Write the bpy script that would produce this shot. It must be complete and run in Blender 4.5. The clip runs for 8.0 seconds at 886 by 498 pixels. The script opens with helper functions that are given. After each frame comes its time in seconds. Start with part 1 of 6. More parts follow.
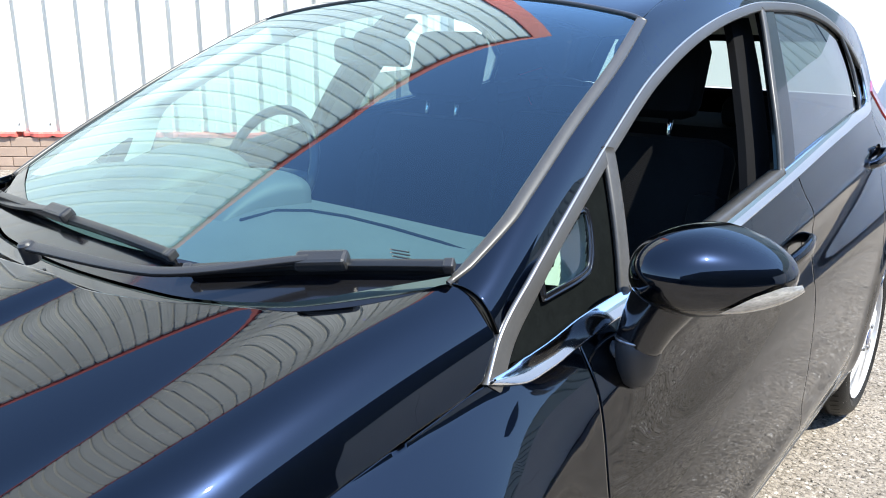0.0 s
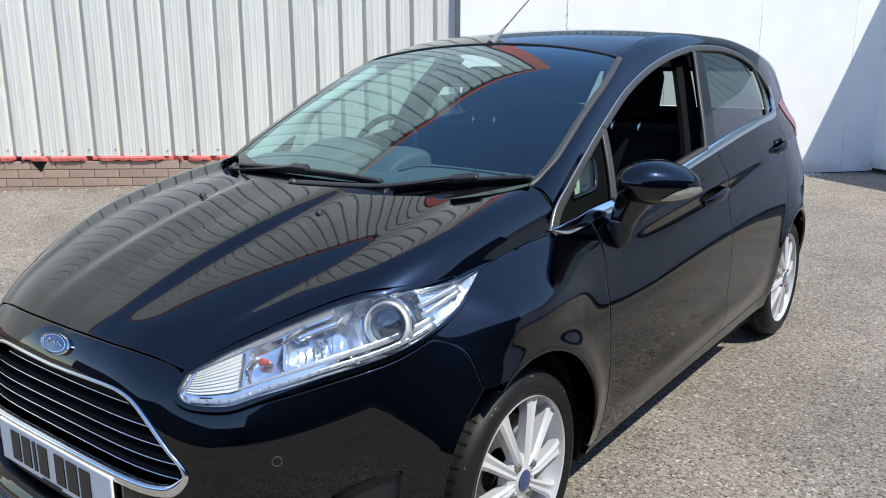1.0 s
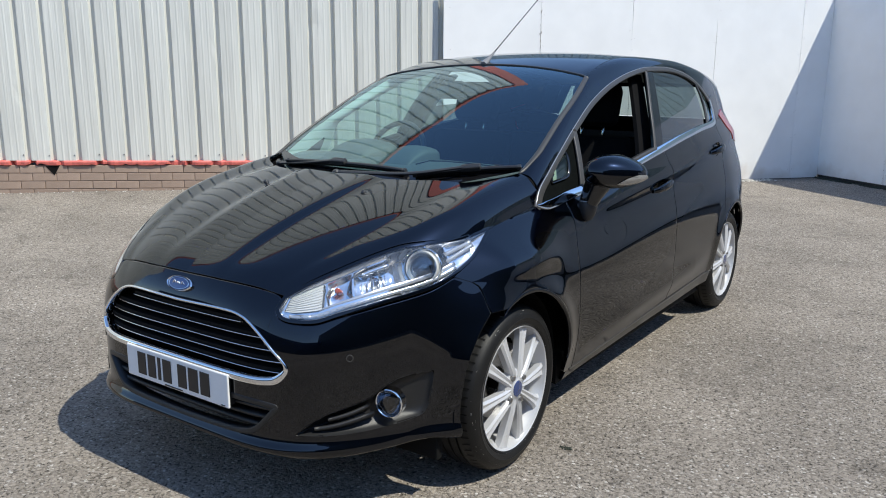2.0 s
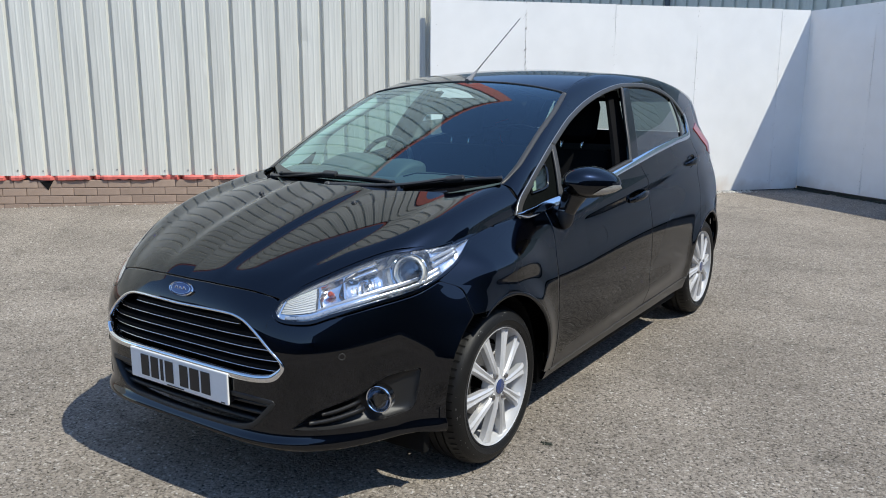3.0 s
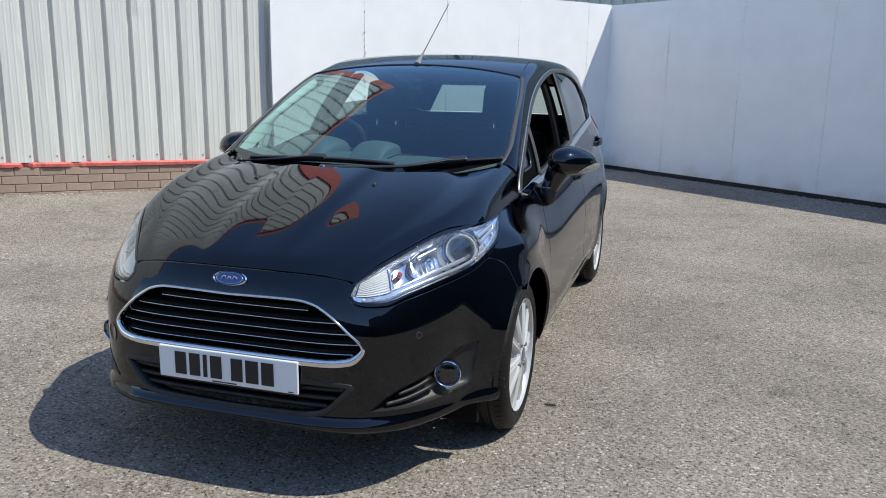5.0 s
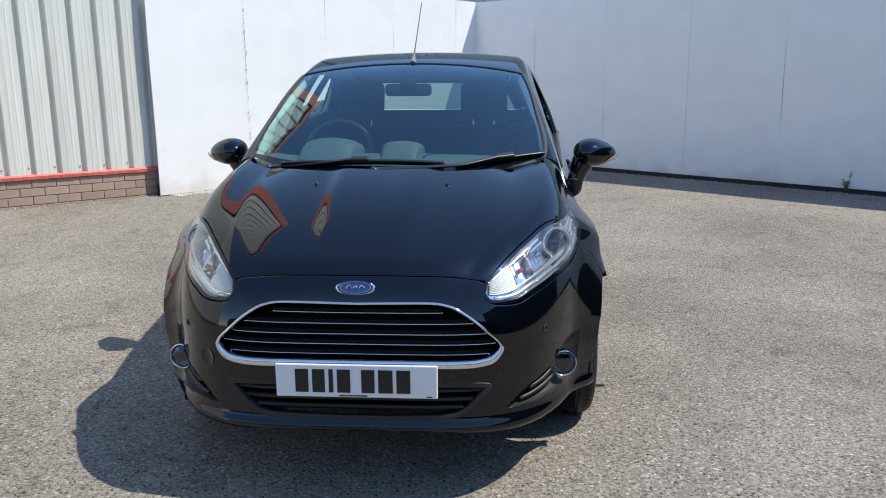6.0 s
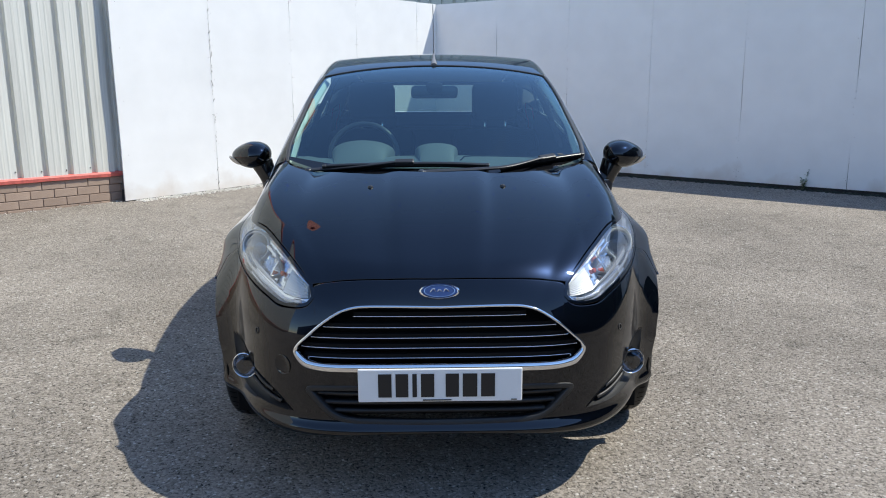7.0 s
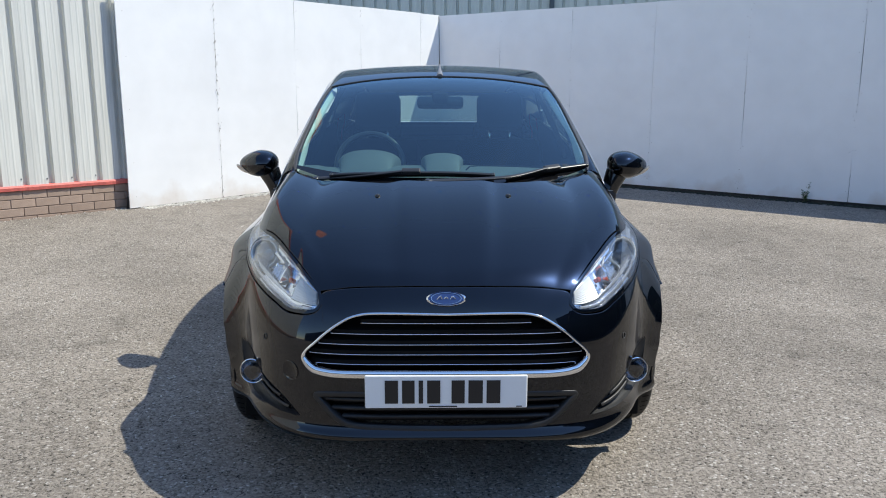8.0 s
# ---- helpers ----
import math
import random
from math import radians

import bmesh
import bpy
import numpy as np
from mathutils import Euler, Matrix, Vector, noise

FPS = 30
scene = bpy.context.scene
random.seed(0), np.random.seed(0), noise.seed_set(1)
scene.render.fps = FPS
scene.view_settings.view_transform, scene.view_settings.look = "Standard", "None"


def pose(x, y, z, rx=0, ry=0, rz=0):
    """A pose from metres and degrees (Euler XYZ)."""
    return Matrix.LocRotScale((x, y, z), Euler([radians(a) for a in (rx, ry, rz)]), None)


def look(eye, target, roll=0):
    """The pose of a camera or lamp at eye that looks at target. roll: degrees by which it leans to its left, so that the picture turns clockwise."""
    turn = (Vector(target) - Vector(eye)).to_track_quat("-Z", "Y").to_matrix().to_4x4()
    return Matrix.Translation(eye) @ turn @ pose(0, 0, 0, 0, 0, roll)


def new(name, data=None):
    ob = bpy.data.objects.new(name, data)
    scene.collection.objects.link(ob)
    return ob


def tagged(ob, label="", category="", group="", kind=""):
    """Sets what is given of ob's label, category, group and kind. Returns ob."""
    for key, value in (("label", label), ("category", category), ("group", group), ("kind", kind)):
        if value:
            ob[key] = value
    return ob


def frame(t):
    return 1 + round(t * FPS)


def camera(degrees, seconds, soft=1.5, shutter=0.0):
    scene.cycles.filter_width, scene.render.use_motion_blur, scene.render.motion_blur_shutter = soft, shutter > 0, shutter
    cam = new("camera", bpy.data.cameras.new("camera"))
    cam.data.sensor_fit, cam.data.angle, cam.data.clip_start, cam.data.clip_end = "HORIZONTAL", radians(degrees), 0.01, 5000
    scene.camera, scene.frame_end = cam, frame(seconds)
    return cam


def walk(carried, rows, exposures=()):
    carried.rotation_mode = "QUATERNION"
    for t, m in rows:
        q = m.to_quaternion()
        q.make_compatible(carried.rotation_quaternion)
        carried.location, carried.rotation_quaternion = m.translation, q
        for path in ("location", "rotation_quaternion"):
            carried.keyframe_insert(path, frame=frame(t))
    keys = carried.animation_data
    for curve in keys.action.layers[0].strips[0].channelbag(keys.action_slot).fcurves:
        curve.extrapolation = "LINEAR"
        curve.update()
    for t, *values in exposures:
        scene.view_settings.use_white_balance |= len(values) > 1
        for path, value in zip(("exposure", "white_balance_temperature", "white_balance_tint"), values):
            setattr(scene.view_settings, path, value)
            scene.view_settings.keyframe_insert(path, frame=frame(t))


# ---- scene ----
cam = camera(58.3, 8.0, soft=1.0)
PATH = [
    (0, (1.272, -0.512, 1.344), (0.076, 0.999, 0.809), 0.4),
    (0.5, (1.533, -1.084, 1.34), (0.336, 0.444, 0.859), 0.0),
    (1, (1.784, -1.605, 1.343), (0.605, -0.054, 0.891), -0.2),
    (2.3, (2.172, -2.374, 1.368), (1.057, -0.765, 0.955), 0.2),
    (2.5, (2.202, -2.401, 1.368), (1.09, -0.788, 0.967), 0.1),
    (3, (2.227, -2.426, 1.376), (1.12, -0.807, 0.985), 0.0),
    (3.5, (2.231, -2.437, 1.371), (1.131, -0.813, 0.978), -0.0),
    (4, (2.13, -2.516, 1.372), (1.092, -0.852, 0.976), 0.4),
    (4.5, (1.831, -2.759, 1.373), (0.967, -1.001, 0.967), 0.6),
    (4.7, (1.674, -2.823, 1.361), (0.917, -1.019, 0.945), 0.8),
    (5.8, (0.624, -3.148, 1.386), (0.43, -1.204, 0.956), 0.0),
    (6, (0.445, -3.145, 1.369), (0.308, -1.197, 0.938), -0.4),
    (6.5, (0.113, -3.127, 1.371), (0.08, -1.175, 0.936), -0.7),
    (7, (-0.029, -3.156, 1.374), (0.004, -1.202, 0.946), -0.3),
    (7.5, (-0.039, -3.184, 1.376), (-0.001, -1.227, 0.966), 0.1),
    (8, (-0.049, -3.19, 1.375), (-0.018, -1.231, 0.972), 0.1),
]
walk(cam, [(t, look(eye, target, roll)) for t, eye, target, roll in PATH], [(0, 2.08), (0.5, 1.42), (1, 1.06), (2.5, 0.80), (3.5, 0.78), (4.5, 0.80), (6, 0.92), (8, 0.96)])

# ---- light ----
SUN = Vector((0.66, 0.03, 1.0)).normalized()
sun = new("sun", bpy.data.lights.new("sun", "SUN"))
sun.data.energy, sun.data.angle, sun.data.color = 2.85, radians(0.53), (0.985, 0.965, 0.855)
sun.matrix_world = look((6.6, 0.3, 10), (0, 0, 0))
world = bpy.data.worlds.new("sky")
scene.world = world
world.use_nodes = True
sky = world.node_tree.nodes.new("ShaderNodeTexSky")
sky.sky_type, sky.sun_disc = "NISHITA", False
sky.sun_elevation, sky.sun_rotation = math.asin(SUN.z), math.atan2(SUN.x, SUN.y)
sky.air_density, sky.dust_density, sky.ozone_density = 1.0, 0.05, 4.5
world.node_tree.links.new(sky.outputs[0], world.node_tree.nodes["Background"].inputs["Color"])
world.node_tree.nodes["Background"].inputs["Strength"].default_value = 0.130

# ---- materials ----
def material(name, colour, rough=0.5, metal=0.0, coat=0.0, spec=0.5, var=0.0, scale=8.0, bump=0.0, fine=180.0, stretch=(1, 1, 1), rough_var=0.0):
    """A principled surface with a coarse and a fine variation of its colour and relief."""
    m = bpy.data.materials.new(name)
    m.use_nodes = True
    nt = m.node_tree
    b = nt.nodes["Principled BSDF"]
    b.inputs["Base Color"].default_value = (*colour, 1)
    b.inputs["Roughness"].default_value = rough
    b.inputs["Metallic"].default_value = metal
    b.inputs["Coat Weight"].default_value = coat
    b.inputs["Coat Roughness"].default_value = 0.015
    b.inputs["Specular IOR Level"].default_value = spec
    if var or bump or rough_var:
        tc = nt.nodes.new("ShaderNodeTexCoord")
        mp = nt.nodes.new("ShaderNodeMapping")
        mp.inputs["Scale"].default_value = stretch
        nt.links.new(tc.outputs["Object"], mp.inputs[0])
        big, small = (nt.nodes.new("ShaderNodeTexNoise") for _ in range(2))
        for n, s in ((big, scale), (small, fine)):
            n.inputs["Scale"].default_value = s
            n.inputs["Detail"].default_value = 5
            nt.links.new(mp.outputs[0], n.inputs["Vector"])
        if var:
            add = nt.nodes.new("ShaderNodeMath")
            add.operation = "ADD"
            nt.links.new(big.outputs[0], add.inputs[0])
            nt.links.new(small.outputs[0], add.inputs[1])
            ramp = nt.nodes.new("ShaderNodeMapRange")
            ramp.inputs[1].default_value, ramp.inputs[2].default_value = 0.6, 1.4
            ramp.inputs[3].default_value, ramp.inputs[4].default_value = 1 - var, 1 + var
            nt.links.new(add.outputs[0], ramp.inputs[0])
            mul = nt.nodes.new("ShaderNodeVectorMath")
            mul.operation = "SCALE"
            mul.inputs[0].default_value = colour
            nt.links.new(ramp.outputs[0], mul.inputs["Scale"])
            nt.links.new(mul.outputs[0], b.inputs["Base Color"])
        if rough_var:
            rr = nt.nodes.new("ShaderNodeMapRange")
            rr.inputs[1].default_value, rr.inputs[2].default_value = 0.3, 0.7
            rr.inputs[3].default_value, rr.inputs[4].default_value = max(0.02, rough - rough_var), rough + rough_var
            nt.links.new(big.outputs[0], rr.inputs[0])
            nt.links.new(rr.outputs[0], b.inputs["Roughness"])
        if bump:
            bp = nt.nodes.new("ShaderNodeBump")
            bp.inputs["Strength"].default_value = 1.0
            bp.inputs["Distance"].default_value = bump
            nt.links.new(small.outputs[0], bp.inputs["Height"])
            nt.links.new(bp.outputs[0], b.inputs["Normal"])
    return m


def glass(name, tint, ior=1.5, gloss=(1.0, 1.0, 1.0)):
    """A thin clear pane: tinted passage, with a mirror sheen that grows at a slant."""
    m = bpy.data.materials.new(name)
    m.use_nodes = True
    nt = m.node_tree
    nt.nodes.remove(nt.nodes["Principled BSDF"])
    out = nt.nodes["Material Output"]
    clear, shine = nt.nodes.new("ShaderNodeBsdfTransparent"), nt.nodes.new("ShaderNodeBsdfGlossy")
    clear.inputs[0].default_value = (*tint, 1)
    shine.inputs["Color"].default_value = (*gloss, 1)
    shine.inputs["Roughness"].default_value = 0.008
    lw, mix = nt.nodes.new("ShaderNodeLayerWeight"), nt.nodes.new("ShaderNodeMixShader")
    lw.inputs[0].default_value = 0.5
    least = 2 * ((ior - 1) / (ior + 1)) ** 2
    steep, sheen = nt.nodes.new("ShaderNodeMath"), nt.nodes.new("ShaderNodeMapRange")
    steep.operation = "POWER"
    steep.inputs[1].default_value = 3.1
    sheen.inputs[3].default_value, sheen.inputs[4].default_value = least, 1.0
    nt.links.new(lw.outputs["Facing"], steep.inputs[0])
    nt.links.new(steep.outputs[0], sheen.inputs[0])
    nt.links.new(sheen.outputs[0], mix.inputs[0])
    nt.links.new(clear.outputs[0], mix.inputs[1])
    nt.links.new(shine.outputs[0], mix.inputs[2])
    nt.links.new(mix.outputs[0], out.inputs[0])
    return m


def asphalt_material():
    """Open-textured worn asphalt: pale angular stones, shade painted dark into the hollows between them, soft stains
    over metres.
    """
    m = material("worn_asphalt", (0.19, 0.175, 0.155), rough=0.92, spec=0.2)
    nt = m.node_tree
    b = nt.nodes["Principled BSDF"]
    tc = nt.nodes.new("ShaderNodeTexCoord")

    def noise_node(scale, detail, rough=0.5, warp=0.0):
        n = nt.nodes.new("ShaderNodeTexNoise")
        n.inputs["Scale"].default_value, n.inputs["Detail"].default_value, n.inputs["Roughness"].default_value = scale, detail, rough
        n.inputs["Distortion"].default_value = warp
        nt.links.new(tc.outputs["Object"], n.inputs["Vector"])
        return n.outputs[0]

    def ranged(src, lo, hi, to_lo, to_hi):
        r = nt.nodes.new("ShaderNodeMapRange")
        for k, q in enumerate((lo, hi, to_lo, to_hi)):
            r.inputs[k + 1].default_value = q
        nt.links.new(src, r.inputs[0])
        return r.outputs[0]

    def math_node(op, p, q):
        r = nt.nodes.new("ShaderNodeMath")
        r.operation = op
        for k, q_ in enumerate((p, q)):
            if isinstance(q_, float):
                r.inputs[k].default_value = q_
            else:
                nt.links.new(q_, r.inputs[k])
        return r.outputs[0]

    chips = nt.nodes.new("ShaderNodeTexVoronoi")
    chips.inputs["Scale"].default_value = 105
    nt.links.new(tc.outputs["Object"], chips.inputs["Vector"])
    sep = nt.nodes.new("ShaderNodeSeparateColor")
    nt.links.new(chips.outputs["Color"], sep.inputs[0])
    stone = nt.nodes.new("ShaderNodeValToRGB")
    e = stone.color_ramp.elements
    e[0].position, e[0].color = 0.0, (0.150, 0.130, 0.110, 1)
    e[1].position, e[1].color = 1.0, (0.600, 0.555, 0.500, 1)
    for at, c in ((0.12, (0.252, 0.218, 0.182, 1)), (0.50, (0.322, 0.280, 0.235, 1)), (0.94, (0.405, 0.355, 0.302, 1))):
        stone.color_ramp.elements.new(at).color = c
    nt.links.new(sep.outputs[0], stone.inputs[0])
    fine = noise_node(75, 4, 0.65, 0.6)
    # shade of the small hollows, painted into the stone colour
    pit_shade = ranged(fine, 0.35, 0.44, 0.16, 1.0)
    gaps = ranged(chips.outputs["Distance"], 0.50, 0.90, 1.0, 0.70)
    tone = ranged(noise_node(0.9, 7), 0.3, 0.7, 0.74, 1.07)
    dark = ranged(noise_node(4.5, 9), 0.56, 0.72, 1.0, 0.74)
    level = math_node("MULTIPLY", math_node("MULTIPLY", pit_shade, gaps), math_node("MULTIPLY", tone, dark))
    mul = nt.nodes.new("ShaderNodeVectorMath")
    mul.operation = "SCALE"
    nt.links.new(stone.outputs[0], mul.inputs[0])
    nt.links.new(level, mul.inputs["Scale"])
    nt.links.new(mul.outputs[0], b.inputs["Base Color"])
    bp = nt.nodes.new("ShaderNodeBump")
    bp.inputs["Distance"].default_value, bp.inputs["Strength"].default_value = 0.0038, 1.0
    nt.links.new(math_node("SUBTRACT", ranged(fine, 0.30, 0.58, 0.0, 1.0), math_node("MULTIPLY", chips.outputs["Distance"], 0.4)), bp.inputs["Height"])
    nt.links.new(bp.outputs[0], b.inputs["Normal"])
    return m


PAINT = material("black_paint", (0.0022, 0.0036, 0.0085), rough=0.28, metal=1.0, coat=1.0, var=0.12, scale=900, fine=2500)
PAINT.node_tree.nodes["Principled BSDF"].inputs["Coat IOR"].default_value = 1.55
PAINT.node_tree.nodes["Principled BSDF"].inputs["Specular Tint"].default_value = (0.34, 0.37, 0.42, 1)
GLOSS_BLACK = material("gloss_black_plastic", (0.006, 0.006, 0.007), rough=0.12, coat=0.3)
SATIN_BLACK = material("satin_black_plastic", (0.022, 0.022, 0.023), rough=0.36, var=0.15, bump=0.0004, fine=600)
TRIM = material("dark_rubber_trim", (0.05, 0.048, 0.046), rough=0.4, var=0.2, scale=30)
WEATHERED = material("weathered_grey_trim", (0.045, 0.043, 0.041), rough=0.36, var=0.15, scale=30)
SATIN_METAL = material("satin_metal", (0.50, 0.50, 0.50), rough=0.3, metal=0.8)
RUBBER = material("tyre_rubber", (0.007, 0.0068, 0.0066), rough=0.5, spec=0.3, var=0.4, scale=25, bump=0.0006, fine=350)
CHROME = material("chrome", (0.82, 0.83, 0.85), rough=0.07, metal=1.0)
GUIDE = material("light_guide", (0.50, 0.51, 0.53), rough=0.16, metal=0.55, coat=0.8, var=0.22, scale=90, bump=0.0006, fine=220)
WIPER = material("wiper_plastic", (0.012, 0.012, 0.012), rough=0.34, var=0.15, scale=30)
JOINT = material("satin_joint_plastic", (0.024, 0.024, 0.025), rough=0.45, var=0.12, bump=0.0004, fine=600)
BEZEL = material("satin_bezel_plastic", (0.015, 0.015, 0.0155), rough=0.46, var=0.12, bump=0.0004, fine=600)
BRIGHT = material("bright_reflector", (0.88, 0.89, 0.91), rough=0.13, metal=0.92, rough_var=0.07, scale=40, bump=0.0005, fine=70)
ALLOY = material("painted_alloy", (0.56, 0.56, 0.57), rough=0.32, metal=0.25, coat=0.5, var=0.05)
STEEL = material("brake_steel", (0.30, 0.29, 0.28), rough=0.45, metal=1.0, var=0.2)
MATTE = material("matte_black_lining", (0.006, 0.007, 0.007), rough=1.0, spec=0.0, var=0.2, scale=40)
DARK = material("underbody_black", (0.004, 0.004, 0.004), rough=0.85, spec=0.2)
CABIN = material("charcoal_cabin_plastic", (0.10, 0.105, 0.103), rough=0.6, var=0.12, bump=0.0005, fine=500)
SEAT = material("charcoal_seat_cloth", (0.007, 0.007, 0.008), rough=0.95, spec=0.1, var=0.3, bump=0.001, fine=500)
SCREEN_GLASS = glass("windscreen_glass", (0.63, 0.83, 0.80), 1.52, (0.76, 0.94, 1.0))
SIDE_GLASS = glass("side_glass", (0.62, 0.76, 0.70), 1.5)
TINT_GLASS = glass("privacy_glass", (0.25, 0.29, 0.28), 1.5)
REAR_GLASS = glass("rear_glass", (0.40, 0.47, 0.45), 1.5)
LAMP_GLASS = glass("lamp_lens", (0.93, 0.95, 0.97), 1.45)
FOG_GLASS = glass("fog_lens_glass", (0.34, 0.37, 0.41), 1.5)
DARK_GLASS = glass("projector_glass", (0.72, 0.77, 0.84), 1.7)
PALE_FLUTE = material("pale_fluted_reflector", (0.74, 0.74, 0.71), rough=0.34, metal=0.35, coat=0.5, var=0.06, scale=60)
AMBER = material("amber_lens", (0.40, 0.07, 0.02), rough=0.2, coat=0.5)
RED_LENS = material("red_lens", (0.45, 0.012, 0.02), rough=0.12, coat=1.0)
PLATE_WHITE = material("plate_white", (0.86, 0.86, 0.84), rough=0.3, var=0.02)
PLATE_BLACK = material("plate_black", (0.012, 0.012, 0.014), rough=0.4)
BADGE_BLUE = material("badge_blue", (0.018, 0.040, 0.14), rough=0.25, coat=0.8)
ASPHALT = asphalt_material()
WHITE_BOARD = material("white_painted_board", (0.86, 0.85, 0.83), rough=0.65, var=0.05, scale=1.3, bump=0.0025, fine=3.5)
CLADDING = material("pale_coated_cladding", (0.66, 0.65, 0.59), rough=0.5, var=0.17, scale=9, stretch=(1, 1, 0.035), fine=45)
# splashed dirt and rust-tinted stains low on the boards
nt = WHITE_BOARD.node_tree
geo, sepz, wet, span, stain, mixer = (nt.nodes.new("ShaderNode" + k) for k in ("NewGeometry", "SeparateXYZ", "TexNoise", "MapRange", "MapRange", "Mix"))
nt.links.new(geo.outputs["Position"], sepz.inputs[0])
wet.inputs["Scale"].default_value, wet.inputs["Detail"].default_value = 2.6, 8
nt.links.new(geo.outputs["Position"], wet.inputs["Vector"])
span.inputs[1].default_value, span.inputs[2].default_value, span.inputs[3].default_value, span.inputs[4].default_value = 0.0, 0.5, 0.26, -0.30
nt.links.new(sepz.outputs[2], span.inputs[0])
lift = nt.nodes.new("ShaderNodeMath")
nt.links.new(wet.outputs[0], lift.inputs[0])
nt.links.new(span.outputs[0], lift.inputs[1])
stain.inputs[1].default_value, stain.inputs[2].default_value, stain.inputs[3].default_value, stain.inputs[4].default_value = 0.50, 0.86, 0.0, 0.75
nt.links.new(lift.outputs[0], stain.inputs[0])
mixer.data_type = "RGBA"
board_in = nt.nodes["Principled BSDF"].inputs["Base Color"]
nt.links.new(board_in.links[0].from_socket, mixer.inputs[6])
mixer.inputs[7].default_value = (0.60, 0.50, 0.41, 1)
nt.links.new(stain.outputs[0], mixer.inputs[0])
nt.links.new(mixer.outputs[2], board_in)
FLASHING = material("slate_flashing", (0.055, 0.075, 0.095), rough=0.5, var=0.1)
RED_PAINT = material("faded_red_paint", (0.66, 0.15, 0.12), rough=0.6, var=0.25, scale=14, bump=0.002, fine=40)
BRICK = material("plinth_brick", (0.35, 0.255, 0.195), rough=0.9, var=0.2, scale=7, bump=0.002, fine=120)
MORTAR = material("mortar", (0.29, 0.218, 0.168), rough=0.95, var=0.2, bump=0.002)
GREEN_CLAD = material("grey_green_cladding", (0.50, 0.545, 0.505), rough=0.55, var=0.10, scale=2.0, stretch=(1, 1, 0.2), fine=20)
SCUFF = material("tyre_scuff", (0.25, 0.245, 0.235), rough=0.8, var=0.4, scale=60)
NAIL = material("rusty_nail", (0.30, 0.26, 0.23), rough=0.8, var=0.5, scale=20)
PILLAR = material("pale_pillar_trim", (0.72, 0.73, 0.69), rough=0.7, var=0.05)
# aerial foot: grey paler than the mast, the sky's reflection put into its colour
AERIAL = material("grey_aerial_plastic", (0.20, 0.20, 0.205), rough=0.35, var=0.1)
DEBRIS = material("grit", (0.58, 0.545, 0.48), rough=0.95, var=0.4)
MOSS = material("dark_moss", (0.035, 0.04, 0.03), rough=0.95, var=0.5)
LEAF = material("weed_leaf", (0.06, 0.13, 0.035), rough=0.6, var=0.4, scale=40)
STEM = material("weed_stem", (0.10, 0.11, 0.05), rough=0.7)

# ---- building blocks ----
def link(name, verts, faces, mat, parent=None, label="", smooth=False):
    me = bpy.data.meshes.new(name)
    me.from_pydata([tuple(map(float, v)) for v in verts], [], [tuple(map(int, f)) for f in faces])
    me.materials.append(mat)
    if smooth:
        me.polygons.foreach_set("use_smooth", [True] * len(me.polygons))
    me.update()
    ob = new(name, me)
    if parent:
        ob.parent = parent
    if label:
        ob["label"] = label
    return ob


def part(name, bm, mat, parent, label="", smooth=False):
    """Links a bmesh as one mesh object under a thing or a part."""
    me = bpy.data.meshes.new(name)
    bmesh.ops.recalc_face_normals(bm, faces=bm.faces[:])
    bm.to_mesh(me)
    bm.free()
    me.materials.append(mat)
    if smooth:
        me.polygons.foreach_set("use_smooth", [True] * len(me.polygons))
        me.set_sharp_from_angle(angle=radians(40))
    ob = new(name, me)
    if parent:
        ob.parent = parent
    if label:
        ob["label"] = label
    return ob


def thing(name, label, category, at=(0, 0, 0), turn=0.0, **more):
    ob = new(name)
    ob.empty_display_size = 0.1
    ob.matrix_world = Matrix.Translation(at) @ Matrix.Rotation(turn, 4, "Z")
    return tagged(ob, label, category, **more)


def box(bm, lo, hi, bevel=0.0, m=None):
    """Adds a box between two corners, its edges rounded by bevel."""
    r = bmesh.ops.create_cube(bm, size=1)
    size = [h - l for l, h in zip(lo, hi)]
    mid = [(h + l) / 2 for l, h in zip(lo, hi)]
    bmesh.ops.transform(bm, matrix=(m or Matrix()) @ Matrix.Translation(mid) @ Matrix.Diagonal((*size, 1)), verts=r["verts"])
    if bevel:
        edges = list({e for v in r["verts"] for e in v.link_edges})
        bmesh.ops.bevel(bm, geom=edges, offset=bevel, segments=2, affect="EDGES", profile=0.5)
    return bm


def boxed(lo, hi, bevel=0.0, m=None):
    return box(bmesh.new(), lo, hi, bevel, m)


# ---- yard: ground, clad wall, board fences ----
def ground_z(x, y):
    """Height of the yard: level under the car, rising a little towards the fences and the clad wall."""
    ease = lambda t: (lambda c: c * c * (3 - 2 * c))(min(1.0, max(0.0, t)))
    r = math.hypot(x, y - 0.5)
    return 0.05 * ease((r - 2.6) / 3.2) + 0.075 * ease((-x - 3.3) / 3.0) * ease((r - 3.0) / 2.0)


asph = bmesh.new()
bmesh.ops.create_grid(asph, x_segments=160, y_segments=160, size=40)
for v in asph.verts:
    near = v.co.length < 3.2
    v.co.z = ground_z(v.co.x, v.co.y) - 0.003 + 0.005 * noise.noise(v.co * 0.35)
    if near:
        v.co.z = min(v.co.z, 0.0)
    if max(abs(v.co.x), abs(v.co.y)) > 38:
        v.co.x *= 40
        v.co.y *= 40
ground = part("ground", asph, ASPHALT, None, smooth=True)
tagged(ground, "worn pale grey asphalt yard with dark stains", "ground", kind="structure")

WALL_AT, WALL_TURN = Vector((-3.468, 5.493, 0.05)), radians(48.72)
